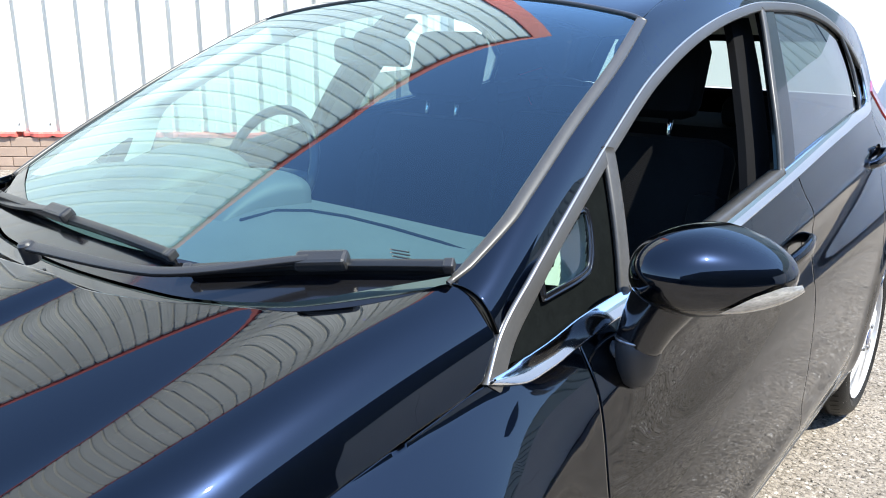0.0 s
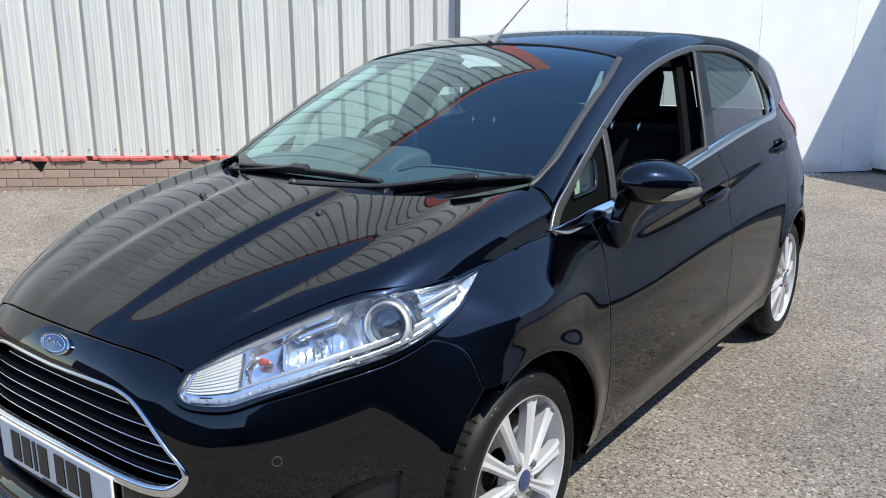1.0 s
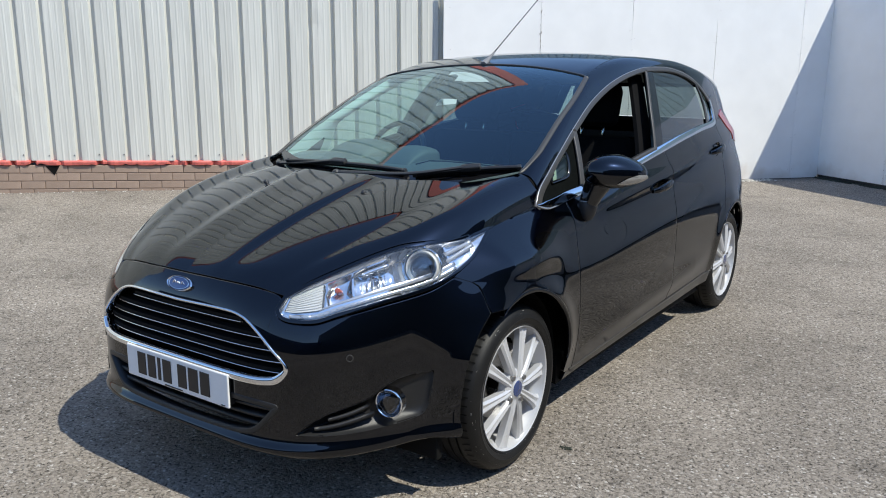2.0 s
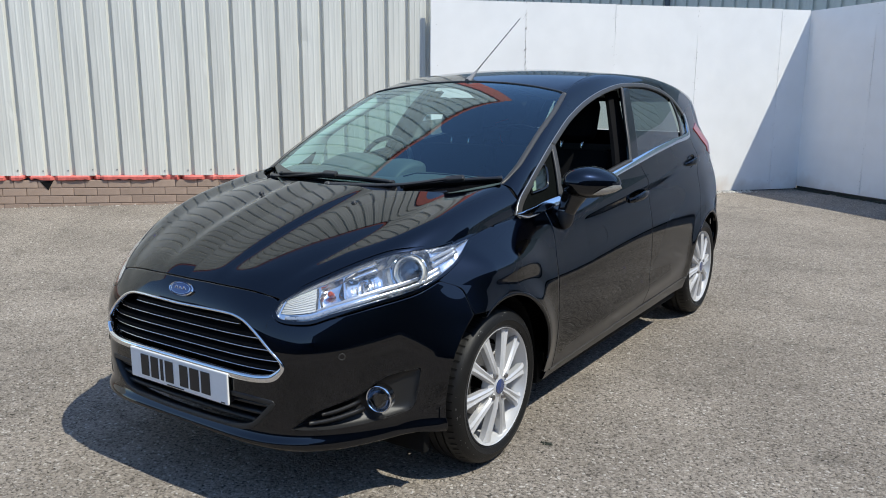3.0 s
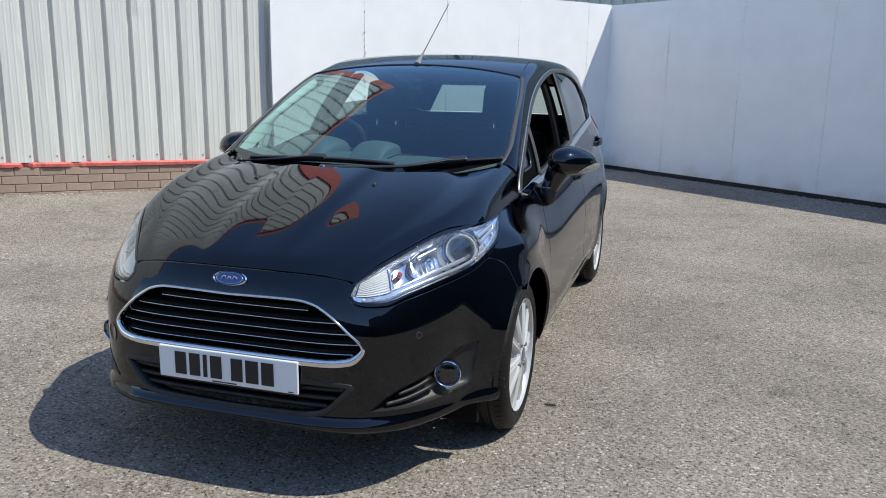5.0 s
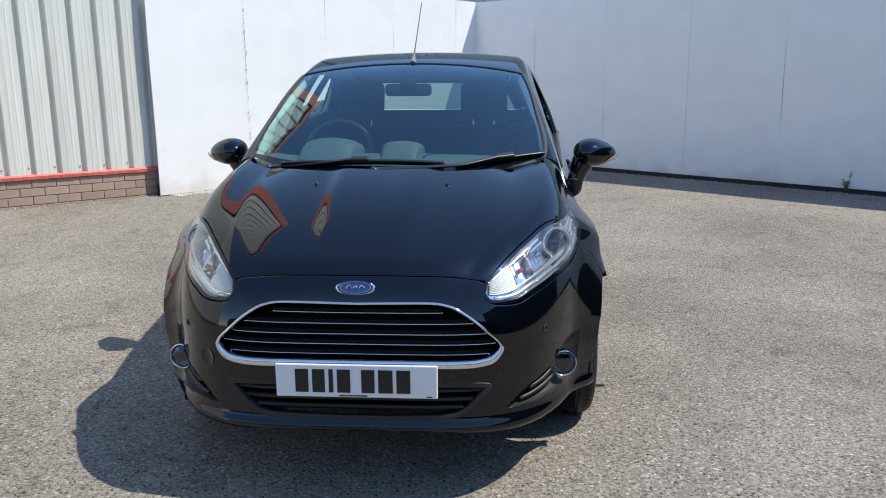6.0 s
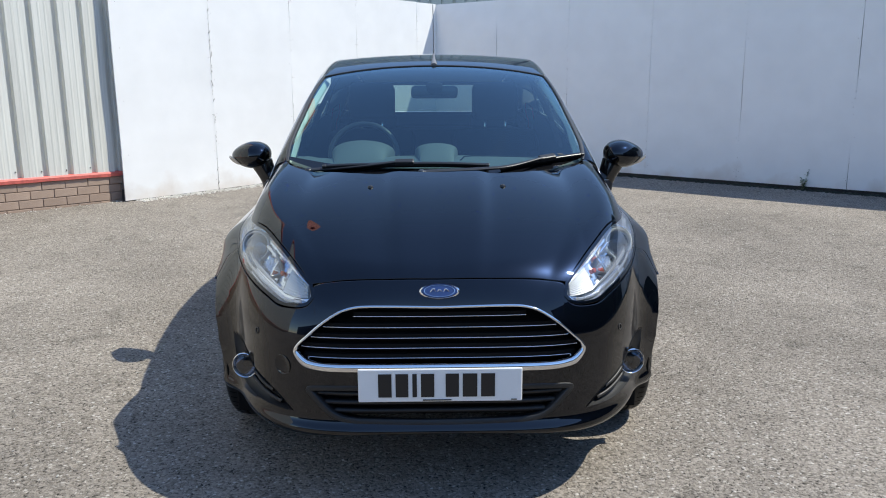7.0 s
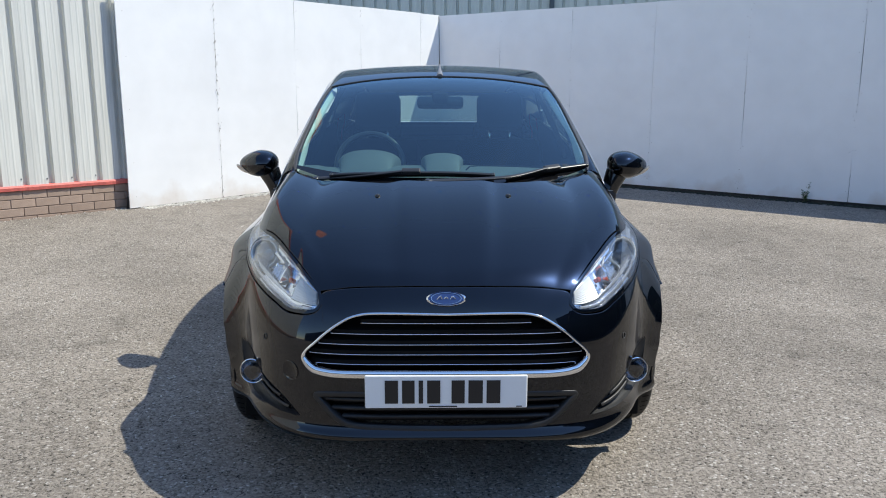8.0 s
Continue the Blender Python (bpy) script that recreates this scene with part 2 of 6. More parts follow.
WALL_LEN, WALL_TOP, PITCH, WALL_RISE = 16.0, 7.66, 0.2511, 0.0212


def profiled(length, low, high, pitch, rib, depth, start, worn=False):
    """A sheet of box-profile cladding along -x, narrow troughs sunk towards +y."""
    xs, ds = [], []
    x = start
    while x > -length:
        for dx, d in ((0, 0), (-0.008, -depth), (-0.008 - rib, -depth), (-0.028 - rib, 0)):
            xs.append(x + dx)
            ds.append(d)
        # two faint stiffening grooves on the flat
        flat = pitch - rib - 0.028
        for k in (0.33, 0.66):
            c = x - 0.028 - rib - flat * k
            for dx, d in ((0.012, 0), (0.004, 0.0022), (-0.004, 0.0022), (-0.012, 0)):
                xs.append(c + dx)
                ds.append(d)
        x -= pitch
    heights = [low + (high - low) * (k / 40) ** 1.6 for k in range(41)] if worn else [low, high]
    knocks = [(random.uniform(-length, 0), random.uniform(low + 0.1, low + 1.6), random.uniform(0.02, 0.05), random.uniform(0.004, 0.012)) for _ in range(14 if worn else 0)]
    verts = []
    for z in heights:
        for a, d in zip(xs, ds):
            dent = 0.003 * noise.noise((a * 2.2, z * 1.1, 0)) + sum(e * math.exp(-((a - p) / r) ** 2 - ((z - q) / (1.7 * r)) ** 2) for p, q, r, e in knocks) if worn else 0.0
            verts.append((a, -0.042 - d + dent, z))
    n = len(xs)
    faces = [(k * n + i, k * n + i + 1, k * n + n + i + 1, k * n + n + i) for k in range(len(heights) - 1) for i in range(n - 1)]
    return verts, faces


wall = thing("clad_wall", "pale profiled metal building wall with faded red trim over a brick plinth", "wall", WALL_AT, WALL_TURN, kind="structure")
v, f = profiled(WALL_LEN, 0.325, WALL_TOP, PITCH, 0.034, 0.046, -0.175 + 2 * PITCH, True)
for k in range(34):
    at = (-0.175 - 0.075 - k * PITCH, -0.042, 0.385 + 0.008 * math.sin(5 * k))
    screw = boxed((-0.0065, -0.006, -0.0065), (0.0065, 0.004, 0.0065), 0.002, Matrix.Translation(at) @ Matrix.Rotation(0.7 * k, 4, "Y"))
    part("screw", screw, STEEL, wall)
link("cladding", v, f, CLADDING, wall, "pale grey ribbed metal sheet with streaks")
part("wall_core", boxed((-WALL_LEN, 0.02, 0.0), (0.32, 0.5, WALL_TOP)), FLASHING, wall)
part("top_trim", boxed((-WALL_LEN, -0.10, WALL_TOP), (0.36, 0.5, WALL_TOP + 0.14), 0.01), RED_PAINT, wall, "faded red roof edge trim")
part("corner_trim", boxed((0.04, -0.10, 3.6), (0.36, 0.5, WALL_TOP), 0.006), RED_PAINT, wall)
bm = bmesh.new()
random.seed(4)
nseg = 420
rows = []
for i in range(nseg + 1):
    x = -WALL_LEN + i * (WALL_LEN + 0.30) / nseg
    worn = min(1.0, max(0.0, (-1.9 - x) / 0.8))
    j1, j2 = random.uniform(-0.003, 0.003), 0.004 * noise.noise((x * 5, 0, 0))
    chip = worn * max(0.0, noise.noise((x * 2.3, 4, 0)) + 0.45 * noise.noise((x * 15, 2, 0)) - 0.02)
    j2 += worn * 0.045 * max(0.0, noise.noise((x * 3.3, 9, 0)) + 0.6 * noise.noise((x * 19, 5, 0)) - 0.08)
    j1 += min(0.075, 0.30 * chip)
    rows.append([bm.verts.new(c) for c in ((x, 0.05, 0.276 + j2), (x, -0.055 + j1, 0.276 + j2), (x, -0.06 + j1, 0.308), (x, -0.05 + 0.8 * j1, 0.325), (x, 0.05, 0.33))])
for a, b in zip(rows, rows[1:]):
    for k in range(4):
        bm.faces.new((a[k], b[k], b[k + 1], a[k + 1]))
part("coping", bm, RED_PAINT, wall, "chipped red painted coping")
part("mortar_bed", boxed((-WALL_LEN, -0.026, -0.05), (0.30, 0.3, 0.275)), MORTAR, wall)

# the wall's courses follow the yard, which climbs along it
for ob in wall.children:
    for v in ob.data.vertices:
        v.co.z -= WALL_RISE * v.co.x

FENCE_AT, FENCE_TURN = Vector((-3.31, 5.44, 0.05)), math.atan2(3.87, 3.407)
RIGHT_AT, RIGHT_TURN = Vector((0.100, 9.31, 0.04)), math.atan2(-3.4, 4.19)
FENCE_TOP = 2.37


def board(x0, x1, low, high, seed, bow):
    """A sheet board between x0 and x1, standing in the plane y = 0, slightly bowed and uneven at its edges."""
    rnd = random.Random(seed)
    nx, nz = 10, 16
    verts, faces = [], []
    ph = rnd.uniform(0, 6)
    for side in (0, 1):
        for k in range(nz + 1):
            for i in range(nx + 1):
                u, w = i / nx, k / nz
                edge = 0.0025 * math.sin(9 * w + ph) if i in (0, nx) else 0
                y = bow * math.sin(math.pi * u) * (0.5 + 0.5 * math.sin(3 * w + ph)) + 0.004 * noise.noise((u * 2 + seed, w * 4, 0))
                verts.append((x0 + (x1 - x0) * u + edge, y + side * 0.014, low + (high - low) * w))
    n = (nx + 1) * (nz + 1)
    q = lambda s, i, k: s * n + k * (nx + 1) + i
    for k in range(nz):
        for i in range(nx):
            faces.append((q(0, i, k), q(0, i + 1, k), q(0, i + 1, k + 1), q(0, i, k + 1)))
            faces.append((q(1, i + 1, k), q(1, i, k), q(1, i, k + 1), q(1, i + 1, k + 1)))
    for k in range(nz):
        faces.append((q(0, 0, k), q(0, 0, k + 1), q(1, 0, k + 1), q(1, 0, k)))
        faces.append((q(0, nx, k), q(1, nx, k), q(1, nx, k + 1), q(0, nx, k + 1)))
    for i in range(nx):
        faces.append((q(0, i, nz), q(0, i + 1, nz), q(1, i + 1, nz), q(1, i, nz)))
        faces.append((q(0, i, 0), q(1, i, 0), q(1, i + 1, 0), q(0, i + 1, 0)))
    return verts, faces


back_fence = thing("board_fence", "white painted board fence, scuffed, standing on the yard", "fence", FENCE_AT, FENCE_TURN, kind="structure")
right_fence = thing("board_fence", "white painted board fence in its own shade", "fence", RIGHT_AT, RIGHT_TURN, kind="structure")
for fence, joints, low in ((back_fence, (-0.015, 1.165, 2.34, 3.49, 4.715, 5.146), 0.008), (right_fence, (-0.028, 1.10, 2.27, 3.46, 4.63, 5.86, 7.05, 8.25, 9.45), 0.055)):
    for i, (a, b) in enumerate(zip(joints, joints[1:])):
        v, f = board(a + 0.0014, b - 0.0014, low, FENCE_TOP + 0.006 * math.sin(3 * i), i + (0 if low < 0.02 else 20), 0.006)
        ob = link("board", v, f, WHITE_BOARD, fence, smooth=True)
        ob.data.set_sharp_from_angle(angle=radians(30))
    for a in joints[1:-1]:
        part("post", boxed((a - 0.05, 0.03, -0.1), (a + 0.05, 0.12, FENCE_TOP - 0.06)), SATIN_BLACK, fence)
    rnd = random.Random(int(low * 1000))
    fv, ff = [], []
    for n_, a in enumerate(joints[1:-1]):
        for _ in range(60 if (low < 0.02 and n_ == 0) else 22):
            s = rnd.uniform(0.0015, 0.004) * (1.7 if n_ == 0 and low < 0.02 else 1)
            c = (a + rnd.gauss(0, 0.006), -0.009, low + (FENCE_TOP - low) * rnd.random())
            b = len(fv)
            fv += [(c[0] + s * rnd.uniform(0.4, 1) * math.cos(t), c[1], c[2] + s * rnd.uniform(0.6, 3.5) * math.sin(t)) for t in (0, 1, 2, 3, 4, 5)]
            fv.append((c[0], -0.0125, c[2]))
            ff += [(b + i, b + (i + 1) % 6, b + 6) for i in range(6)]
        for e in (-0.03, 0.03) + ((joints[0] - a + 0.075,) if low < 0.02 and n_ == 0 else ()):
            z = low + 0.12
            while z < FENCE_TOP:
                c = (a + e + rnd.uniform(-0.004, 0.004), z)
                b = len(fv)
                fv += [(c[0] + 0.0034 * math.cos(t), -0.0075, c[1] + 0.0034 * math.sin(t)) for t in (0, 1, 2, 3, 4, 5)] + [(c[0], -0.0105, c[1])]
                ff += [(b + i, b + (i + 1) % 6, b + 6) for i in range(6)]
                z += rnd.uniform(0.3, 0.7)
    tagged(link("nails", fv, ff, NAIL, fence, "dark nail heads and flaked paint along the joints"), kind="stuff")
    # black board added behind the foot to stop sun shining under the boards
    part("rail", boxed((joints[0], 0.022, -0.05), (joints[-1], 0.07, 0.13)), SATIN_BLACK, fence)

FAR_TOP = 8.0
far = thing("far_building", "grey-green profiled metal building standing behind the fence", "building", (-9.0, 18.5, 0), radians(-3), kind="structure")
v, f = profiled(46.0, 0.0, FAR_TOP, 0.30, 0.05, 0.06, 40.0)
link("cladding", v, f, GREEN_CLAD, far, "grey-green ribbed metal cladding")
part("wall_core", boxed((-46, 0.06, 0), (40, 0.5, FAR_TOP)), FLASHING, far)
for x in (4.0, 12.0, 20.5):
    part("downpipe", boxed((x, -0.14, 0), (x + 0.12, -0.02, FAR_TOP), 0.02), FLASHING, far, "dark downpipe")

# plain unseen buildings that close the yard behind the walker and beyond the shaded fence, added to darken the car's
# reflections
for at, turn, length, high in (((12.0, -3.0, 0), radians(90), 30.0, 7.5), ((-3.0, -17.0, 0), radians(4), 46.0, 4.2)):
    ob = part("wall_side" if at[0] > 10 else "wall_behind", boxed((-length / 2, -0.2, 0), (length / 2, 0.2, high)), FLASHING, None)
    ob.matrix_world = Matrix.Translation(at) @ Matrix.Rotation(turn, 4, "Z")
    tagged(ob, "plain dark slate building wall, unseen, added to darken the car's reflections", "wall", kind="structure")

# ---- body shape: front axle at y = 0, y runs to the tail, x to the side, z up ----
def spline(knots):
    """A smooth curve through (t, value) knots, straight beyond its ends."""
    t = np.array([k[0] for k in knots], float)
    v = np.array([k[1] for k in knots], float)
    h = np.diff(t)
    d = np.diff(v) / h
    m = np.empty(len(t))
    m[0], m[-1] = d[0], d[-1]
    for i in range(1, len(t) - 1):
        if d[i - 1] * d[i] <= 0:
            m[i] = 0.5 * (d[i - 1] + d[i]) * 0.4
        else:
            w1, w2 = 2 * h[i] + h[i - 1], h[i] + 2 * h[i - 1]
            m[i] = (w1 + w2) / (w1 / d[i - 1] + w2 / d[i])

    def value(q):
        q = np.asarray(q, float)
        i = np.clip(np.searchsorted(t, q) - 1, 0, len(t) - 2)
        s = (q - t[i]) / h[i]
        sc = np.clip(s, 0, 1)
        r = ((2 * sc**3 - 3 * sc**2 + 1) * v[i] + (sc**3 - 2 * sc**2 + sc) * h[i] * m[i]
             + (3 * sc**2 - 2 * sc**3) * v[i + 1] + (sc**3 - sc**2) * h[i] * m[i + 1])
        return r + np.where(s < 0, s * h[i] * m[i], 0) + np.where(s > 1, (s - 1) * h[i] * m[i + 1], 0)
    return value


BONNET = spline([(-0.82, 0.655), (-0.76, 0.725), (-0.70, 0.768), (-0.60, 0.815), (-0.40, 0.888), (-0.13, 0.962), (0.15, 1.018), (0.4, 1.05)])
SCREEN = spline([(-0.2, 0.79), (0.1, 0.966), (0.5, 1.19), (0.85, 1.365), (1.0, 1.425), (1.2, 1.48)])
ROOF = spline([(0.7, 1.36), (0.98, 1.422), (1.25, 1.466), (1.6, 1.492), (2.0, 1.487), (2.4, 1.448), (2.8, 1.385), (3.05, 1.325), (3.3, 1.25)])
WIDE = spline([(-0.9, 0.80), (-0.5, 0.850), (-0.2, 0.862), (0.1, 0.862), (0.5, 0.848), (1.1, 0.850), (1.8, 0.855), (2.4, 0.856), (2.7, 0.828), (3.0, 0.765), (3.2, 0.70)])
BELTX = spline([(-0.6, 0.66), (-0.05, 0.715), (0.26, 0.733), (0.5, 0.744), (1.0, 0.766), (1.4, 0.775), (1.9, 0.768), (2.3, 0.740), (2.8, 0.655), (3.1, 0.57)])
BELTZ = spline([(-0.6, 0.80), (-0.05, 0.862), (0.26, 0.888), (0.5, 0.905), (1.0, 0.968), (1.4, 1.028), (1.9, 1.082), (2.32, 1.125), (2.8, 1.16), (3.1, 1.17)])


def side_width(y, z):
    w, xb, zb = WIDE(y), BELTX(y), BELTZ(y)
    low = w - 0.055 * np.clip((0.52 - z) / 0.34, 0, 2) ** 2
    s = np.clip((z - 0.52) / (zb - 0.52), 0, 1)
    mid = w + (xb - w) * (0.06 * s + 0.94 * s**2.5)
    up = xb - 0.02 - (z - zb) * 0.28 - 0.48 * np.clip(z - zb, 0, 1) ** 2
    x = np.where(z < 0.52, low, np.where(z < zb, mid, up + 0.02))
    # shoulder crease rising to the tail and the scoop below it
    zc = 0.795 + 0.088 * y
    fade = np.clip((y - 0.25) / 0.5, 0, 1) * np.clip((3.1 - y) / 0.3, 0, 1)
    x = x + fade * 0.010 * np.exp(-((z - zc) / 0.035) ** 2) - fade * 0.010 * np.exp(-((z - zc + 0.11) / 0.07) ** 2)
    # lower door swage
    zl = 0.33 + 0.05 * (y - 0.6)
    fade = np.clip((y - 0.45) / 0.5, 0, 1) * np.clip((2.1 - y) / 0.3, 0, 1)
    x = x + fade * 0.012 * np.exp(-((z - zl) / 0.05) ** 2)
    # wheel-arch flares
    for yc in (0.0, 2.489):
        r = np.sqrt((y - yc) ** 2 + (z - 0.30) ** 2)
        x = x + 0.014 * np.exp(-((r - 0.355) / 0.055) ** 2) * np.clip((z - 0.15) / 0.2, 0, 1)
    # the front flare is drawn in at its crown and runs down full to the bumper's edge
    fade = np.clip((0.45 - y) / 0.35, 0, 1) * np.clip((y + 0.55) / 0.2, 0, 1)
    x = x + fade * (0.004 * np.exp(-((z - 0.42) / 0.10) ** 2) - 0.006 * np.exp(-((z - 0.65) / 0.08) ** 2))
    # full shoulder of the front wing behind the lamp
    swell = lambda q: np.clip(q, 0, 1) ** 2 * (3 - 2 * np.clip(q, 0, 1))
    return x + 0.034 * swell((y + 0.25) / 0.2) * swell((0.40 - y) / 0.35) * np.exp(-((z - 0.758) / 0.065) ** 2)


def eased(v, lo, hi, k):
    """v held between lo and hi, turning softly over about k at both ends."""
    soft = lambda q: k * np.logaddexp(0, q / k)
    return lo + soft(v - lo) - soft(v - hi)


def along(front, middle, rear):
    """A value that runs smoothly along the bonnet through its size at three stations."""
    def value(y):
        p, q, r = y + 0.65, y + 0.25, y - 0.10
        return front * q * r / 0.30 - middle * p * r / 0.14 + rear * p * q / 0.2625
    return value


RIDGE_X, CREASE_X = along(0.1494, 0.1829, 0.1961), along(0.3747, 0.5031, 0.5043)
FALL, RIDGE_H, SHOULDER = along(0.352, 0.2322, 0.3033), along(0.0093, 0.0209, 0.0162), along(-0.0103, -0.0034, 0.0063)
CROWN, RAISE = along(-0.0287, -0.0252, -0.0231), along(-0.0032, 0.0024, 0.0001)


def top_bonnet(x, y):
    a, y_ = np.abs(x), np.clip(y, -0.8, 0.32)
    # raised centre with a rounded edge, a fall to a hollow crease, a flatter shoulder, then the drop to the wing
    xs, wide = RIDGE_X(y_), CREASE_X(y_) - RIDGE_X(y_)
    t = eased((a - xs) / wide, 0.0, 1.0, 0.03)
    s = np.clip((a - 0.46) / 0.18, 0, 1)
    z = BONNET(y) + RAISE(y_) - CROWN(y_) * a - FALL(y_) * wide * t**2.5 / 2.5 - 1.8 * np.clip(a - 0.60, 0, 1) ** 2
    return z + RIDGE_H(y_) * (1 / (1 + np.exp((a - xs) / 0.015)) - 0.75) + 0.004 + SHOULDER(y_) * s * s * (3 - 2 * s)


def top_screen(x, y):
    return SCREEN(y) - 0.165 * x * x


def top_roof(x, y):
    return ROOF(y) - 0.11 * np.abs(x) ** 2.2


def nose(x, z):
    a = np.abs(x)
    b = np.minimum(a, 0.70)
    k = 0.55 * np.clip((z - 0.50) / 0.22, 0, 1) - 0.27 * np.clip((0.60 - z) / 0.18, 0, 1) * np.clip((z - 0.26) / 0.16, 0, 1)
    y = -0.783 + 0.041 * (b / 0.46) ** 4.95 + (0.94 + k) * (a - b) + (1.37 - k) * 0.03 * (1 - np.exp((b - a) / 0.03))
    y = y + (0.026 + 0.24 * np.minimum(a, 0.5) ** 2) * np.clip((z - 0.52) / 0.2, 0, 3) ** 2 + 0.02 * np.clip((0.36 - z) / 0.2, 0, 2) ** 2
    # chin lip
    return y - 0.022 * np.exp(-((z - 0.255) / 0.024) ** 2)


def tail(x, z):
    return 3.14 - 0.10 * (np.abs(x) / 0.6) ** 3 - 0.32 * np.clip(z - 0.78, 0, 1) ** 1.3 - 0.15 * np.clip(0.4 - z, 0, 1)


def soft_max(a, b, k):
    h = np.clip(k - np.abs(a - b), 0, None) / k
    return np.maximum(a, b) + h * h * k * 0.25


def top_cabin(x, y):
    return -soft_max(-top_screen(x, y), -top_roof(x, y), 0.05)


TOPS = {"bonnet": top_bonnet, "screen": top_screen, "roof": top_roof, "cabin": top_cabin, "none": None}


def shell(p, top="bonnet"):
    """Below zero inside the body, above zero outside."""
    x, y, z = p[..., 0], p[..., 1], p[..., 2]
    g = np.abs(x) - side_width(y, z)
    g = soft_max(g, (nose(x, z) - y) * 0.9, 0.052)
    g = soft_max(g, y - tail(x, z), 0.10)
    if TOPS[top]:
        g = soft_max(g, (z - TOPS[top](x, y)) * 0.93, {"bonnet": 0.055, "screen": 0.012, "roof": 0.10, "cabin": 0.035}[top])
    return g


def slope(p, top):
    e = 1e-4
    return np.stack([(shell(p + e * a, top) - shell(p - e * a, top)) / (2 * e) for a in np.eye(3)], -1)


def settle(p, top="bonnet", rounds=14):
    """The points of p moved along the surface's slope until they lie on it, and the outward normals there."""
    p = np.array(p, float)
    for _ in range(rounds):
        g = slope(p, top)
        p = p - 0.85 * (shell(p, top) / (np.sum(g * g, -1) + 1e-9))[..., None] * g
    g = slope(p, top)
    return p, g / np.linalg.norm(g, axis=-1, keepdims=True)

# ---- car: panels laid on the body shape ----
car = thing("car", "glossy black five-door hatchback parked on the asphalt, front window open", "car")
ME = lambda pts: [(-x, y, z) for x, y, z in pts]


def trace(pts, n):
    """n + 1 even points along a smooth line through pts."""
    p = np.array(pts, float)
    t = np.r_[0, np.cumsum(np.linalg.norm(np.diff(p, axis=0), axis=1))]
    q = np.linspace(0, t[-1], n + 1)
    return np.stack([spline(list(zip(t, p[:, k])))(q) for k in range(3)], -1)


def coons(bottom, top, left, right, nu, nv, trim=0.0):
    """A net between four edge lines; the first and last line of the net lie trim metres inside the edges."""
    fine = 400
    b, t, l, r = (trace(c, fine) for c in (bottom, top, left, right))

    def at(c, s):
        k = np.clip(s, 0, 1) * fine
        i = np.minimum(k.astype(int), fine - 1)
        return c[i] + (k - i)[..., None] * (c[i + 1] - c[i])
    span = lambda c: np.sum(np.linalg.norm(np.diff(c, axis=0), axis=1))
    eu, ev = trim / max(span(b), span(t)), trim / max(span(l), span(r))
    spaced = lambda e, n, s: np.r_[e, np.linspace(min(e + 0.003 / s, 0.2), max(1 - e - 0.003 / s, 0.8), n - 1), 1 - e]
    u, w = np.meshgrid(spaced(eu, nu, max(span(b), span(t))), spaced(ev, nv, max(span(l), span(r))))
    U, W = u[..., None], w[..., None]
    return ((1 - W) * at(b, u) + W * at(t, u) + (1 - U) * at(l, w) + U * at(r, w)
            - ((1 - U) * (1 - W) * b[0] + U * (1 - W) * b[-1] + (1 - U) * W * t[0] + U * W * t[-1]))


def net_mesh(p, nrm, flange=0.014, keep=None, close=0.0):
    """Vertices and faces of a net, its border turned inwards by flange."""
    nv, nu = p.shape[0] - 1, p.shape[1] - 1
    verts = list(p.reshape(-1, 3))
    idx = np.arange((nu + 1) * (nv + 1)).reshape(nv + 1, nu + 1)
    faces = []
    for k in range(nv):
        for i in range(nu):
            if keep is None or keep[k, i]:
                faces.append((idx[k, i], idx[k, i + 1], idx[k + 1, i + 1], idx[k + 1, i]))
    if flange:
        ring = [(0, i) for i in range(nu)] + [(k, nu) for k in range(nv)] + [(nv, i) for i in range(nu, 0, -1)] + [(k, 0) for k in range(nv, 0, -1)]
        base = len(verts)
        for k, i in ring:
            verts.append(p[k, i] - 0.0018 * nrm[k, i])
        for k, i in ring:
            verts.append(p[k, i] - flange * nrm[k, i])
        n = len(ring)
        for j in range(n):
            a, b = ring[j], ring[(j + 1) % n]
            faces.append((idx[a], base + j, base + (j + 1) % n, idx[b]))
            faces.append((base + j, base + n + j, base + n + (j + 1) % n, base + (j + 1) % n))
    return verts, faces


def panel(name, bottom, top, left, right, nu, nv, mat, shape="bonnet", trim=0.0022, flange=0.014, lift=0.0, parent=None, label="", flip=False, keep=None):
    p, nrm = settle(coons(bottom, top, left, right, nu, nv, trim), shape)
    p = p + lift * nrm
    mask = keep(p) if keep else None
    v, f = net_mesh(p, nrm, flange, mask)
    if flip:
        v = [(-x, y, z) for x, y, z in v]
        f = [tuple(reversed(q)) for q in f]
    return link(name, v, f, mat, parent or car, label, smooth=True)


def both(name, *a, **k):
    """A panel and its mirror image on the other side of the car."""
    return panel(name, *a, **k), panel(name, *a, **k, flip=True)


def side(pts, shape="none"):
    """Points on the body's flank from (y, z) pairs."""
    return [(float(side_width(np.float64(y), np.float64(z))), y, z) for y, z in pts]


def inside(poly):
    """A test for faces of a net whose middle lies within a mirrored outline of (x, z) pairs."""
    poly = np.array(poly)

    def test(p):
        c = (p[:-1, :-1] + p[1:, :-1] + p[:-1, 1:] + p[1:, 1:]) / 4
        x, z = np.abs(c[..., 0]), c[..., 2]
        r = np.zeros(x.shape, bool)
        for (x0, z0), (x1, z1) in zip(poly, np.roll(poly, -1, 0)):
            hit = ((z0 > z) != (z1 > z)) & (x < (x1 - x0) * (z - z0) / (z1 - z0 + 1e-12) + x0)
            r ^= hit
        return r & (c[..., 1] < 0)
    return test


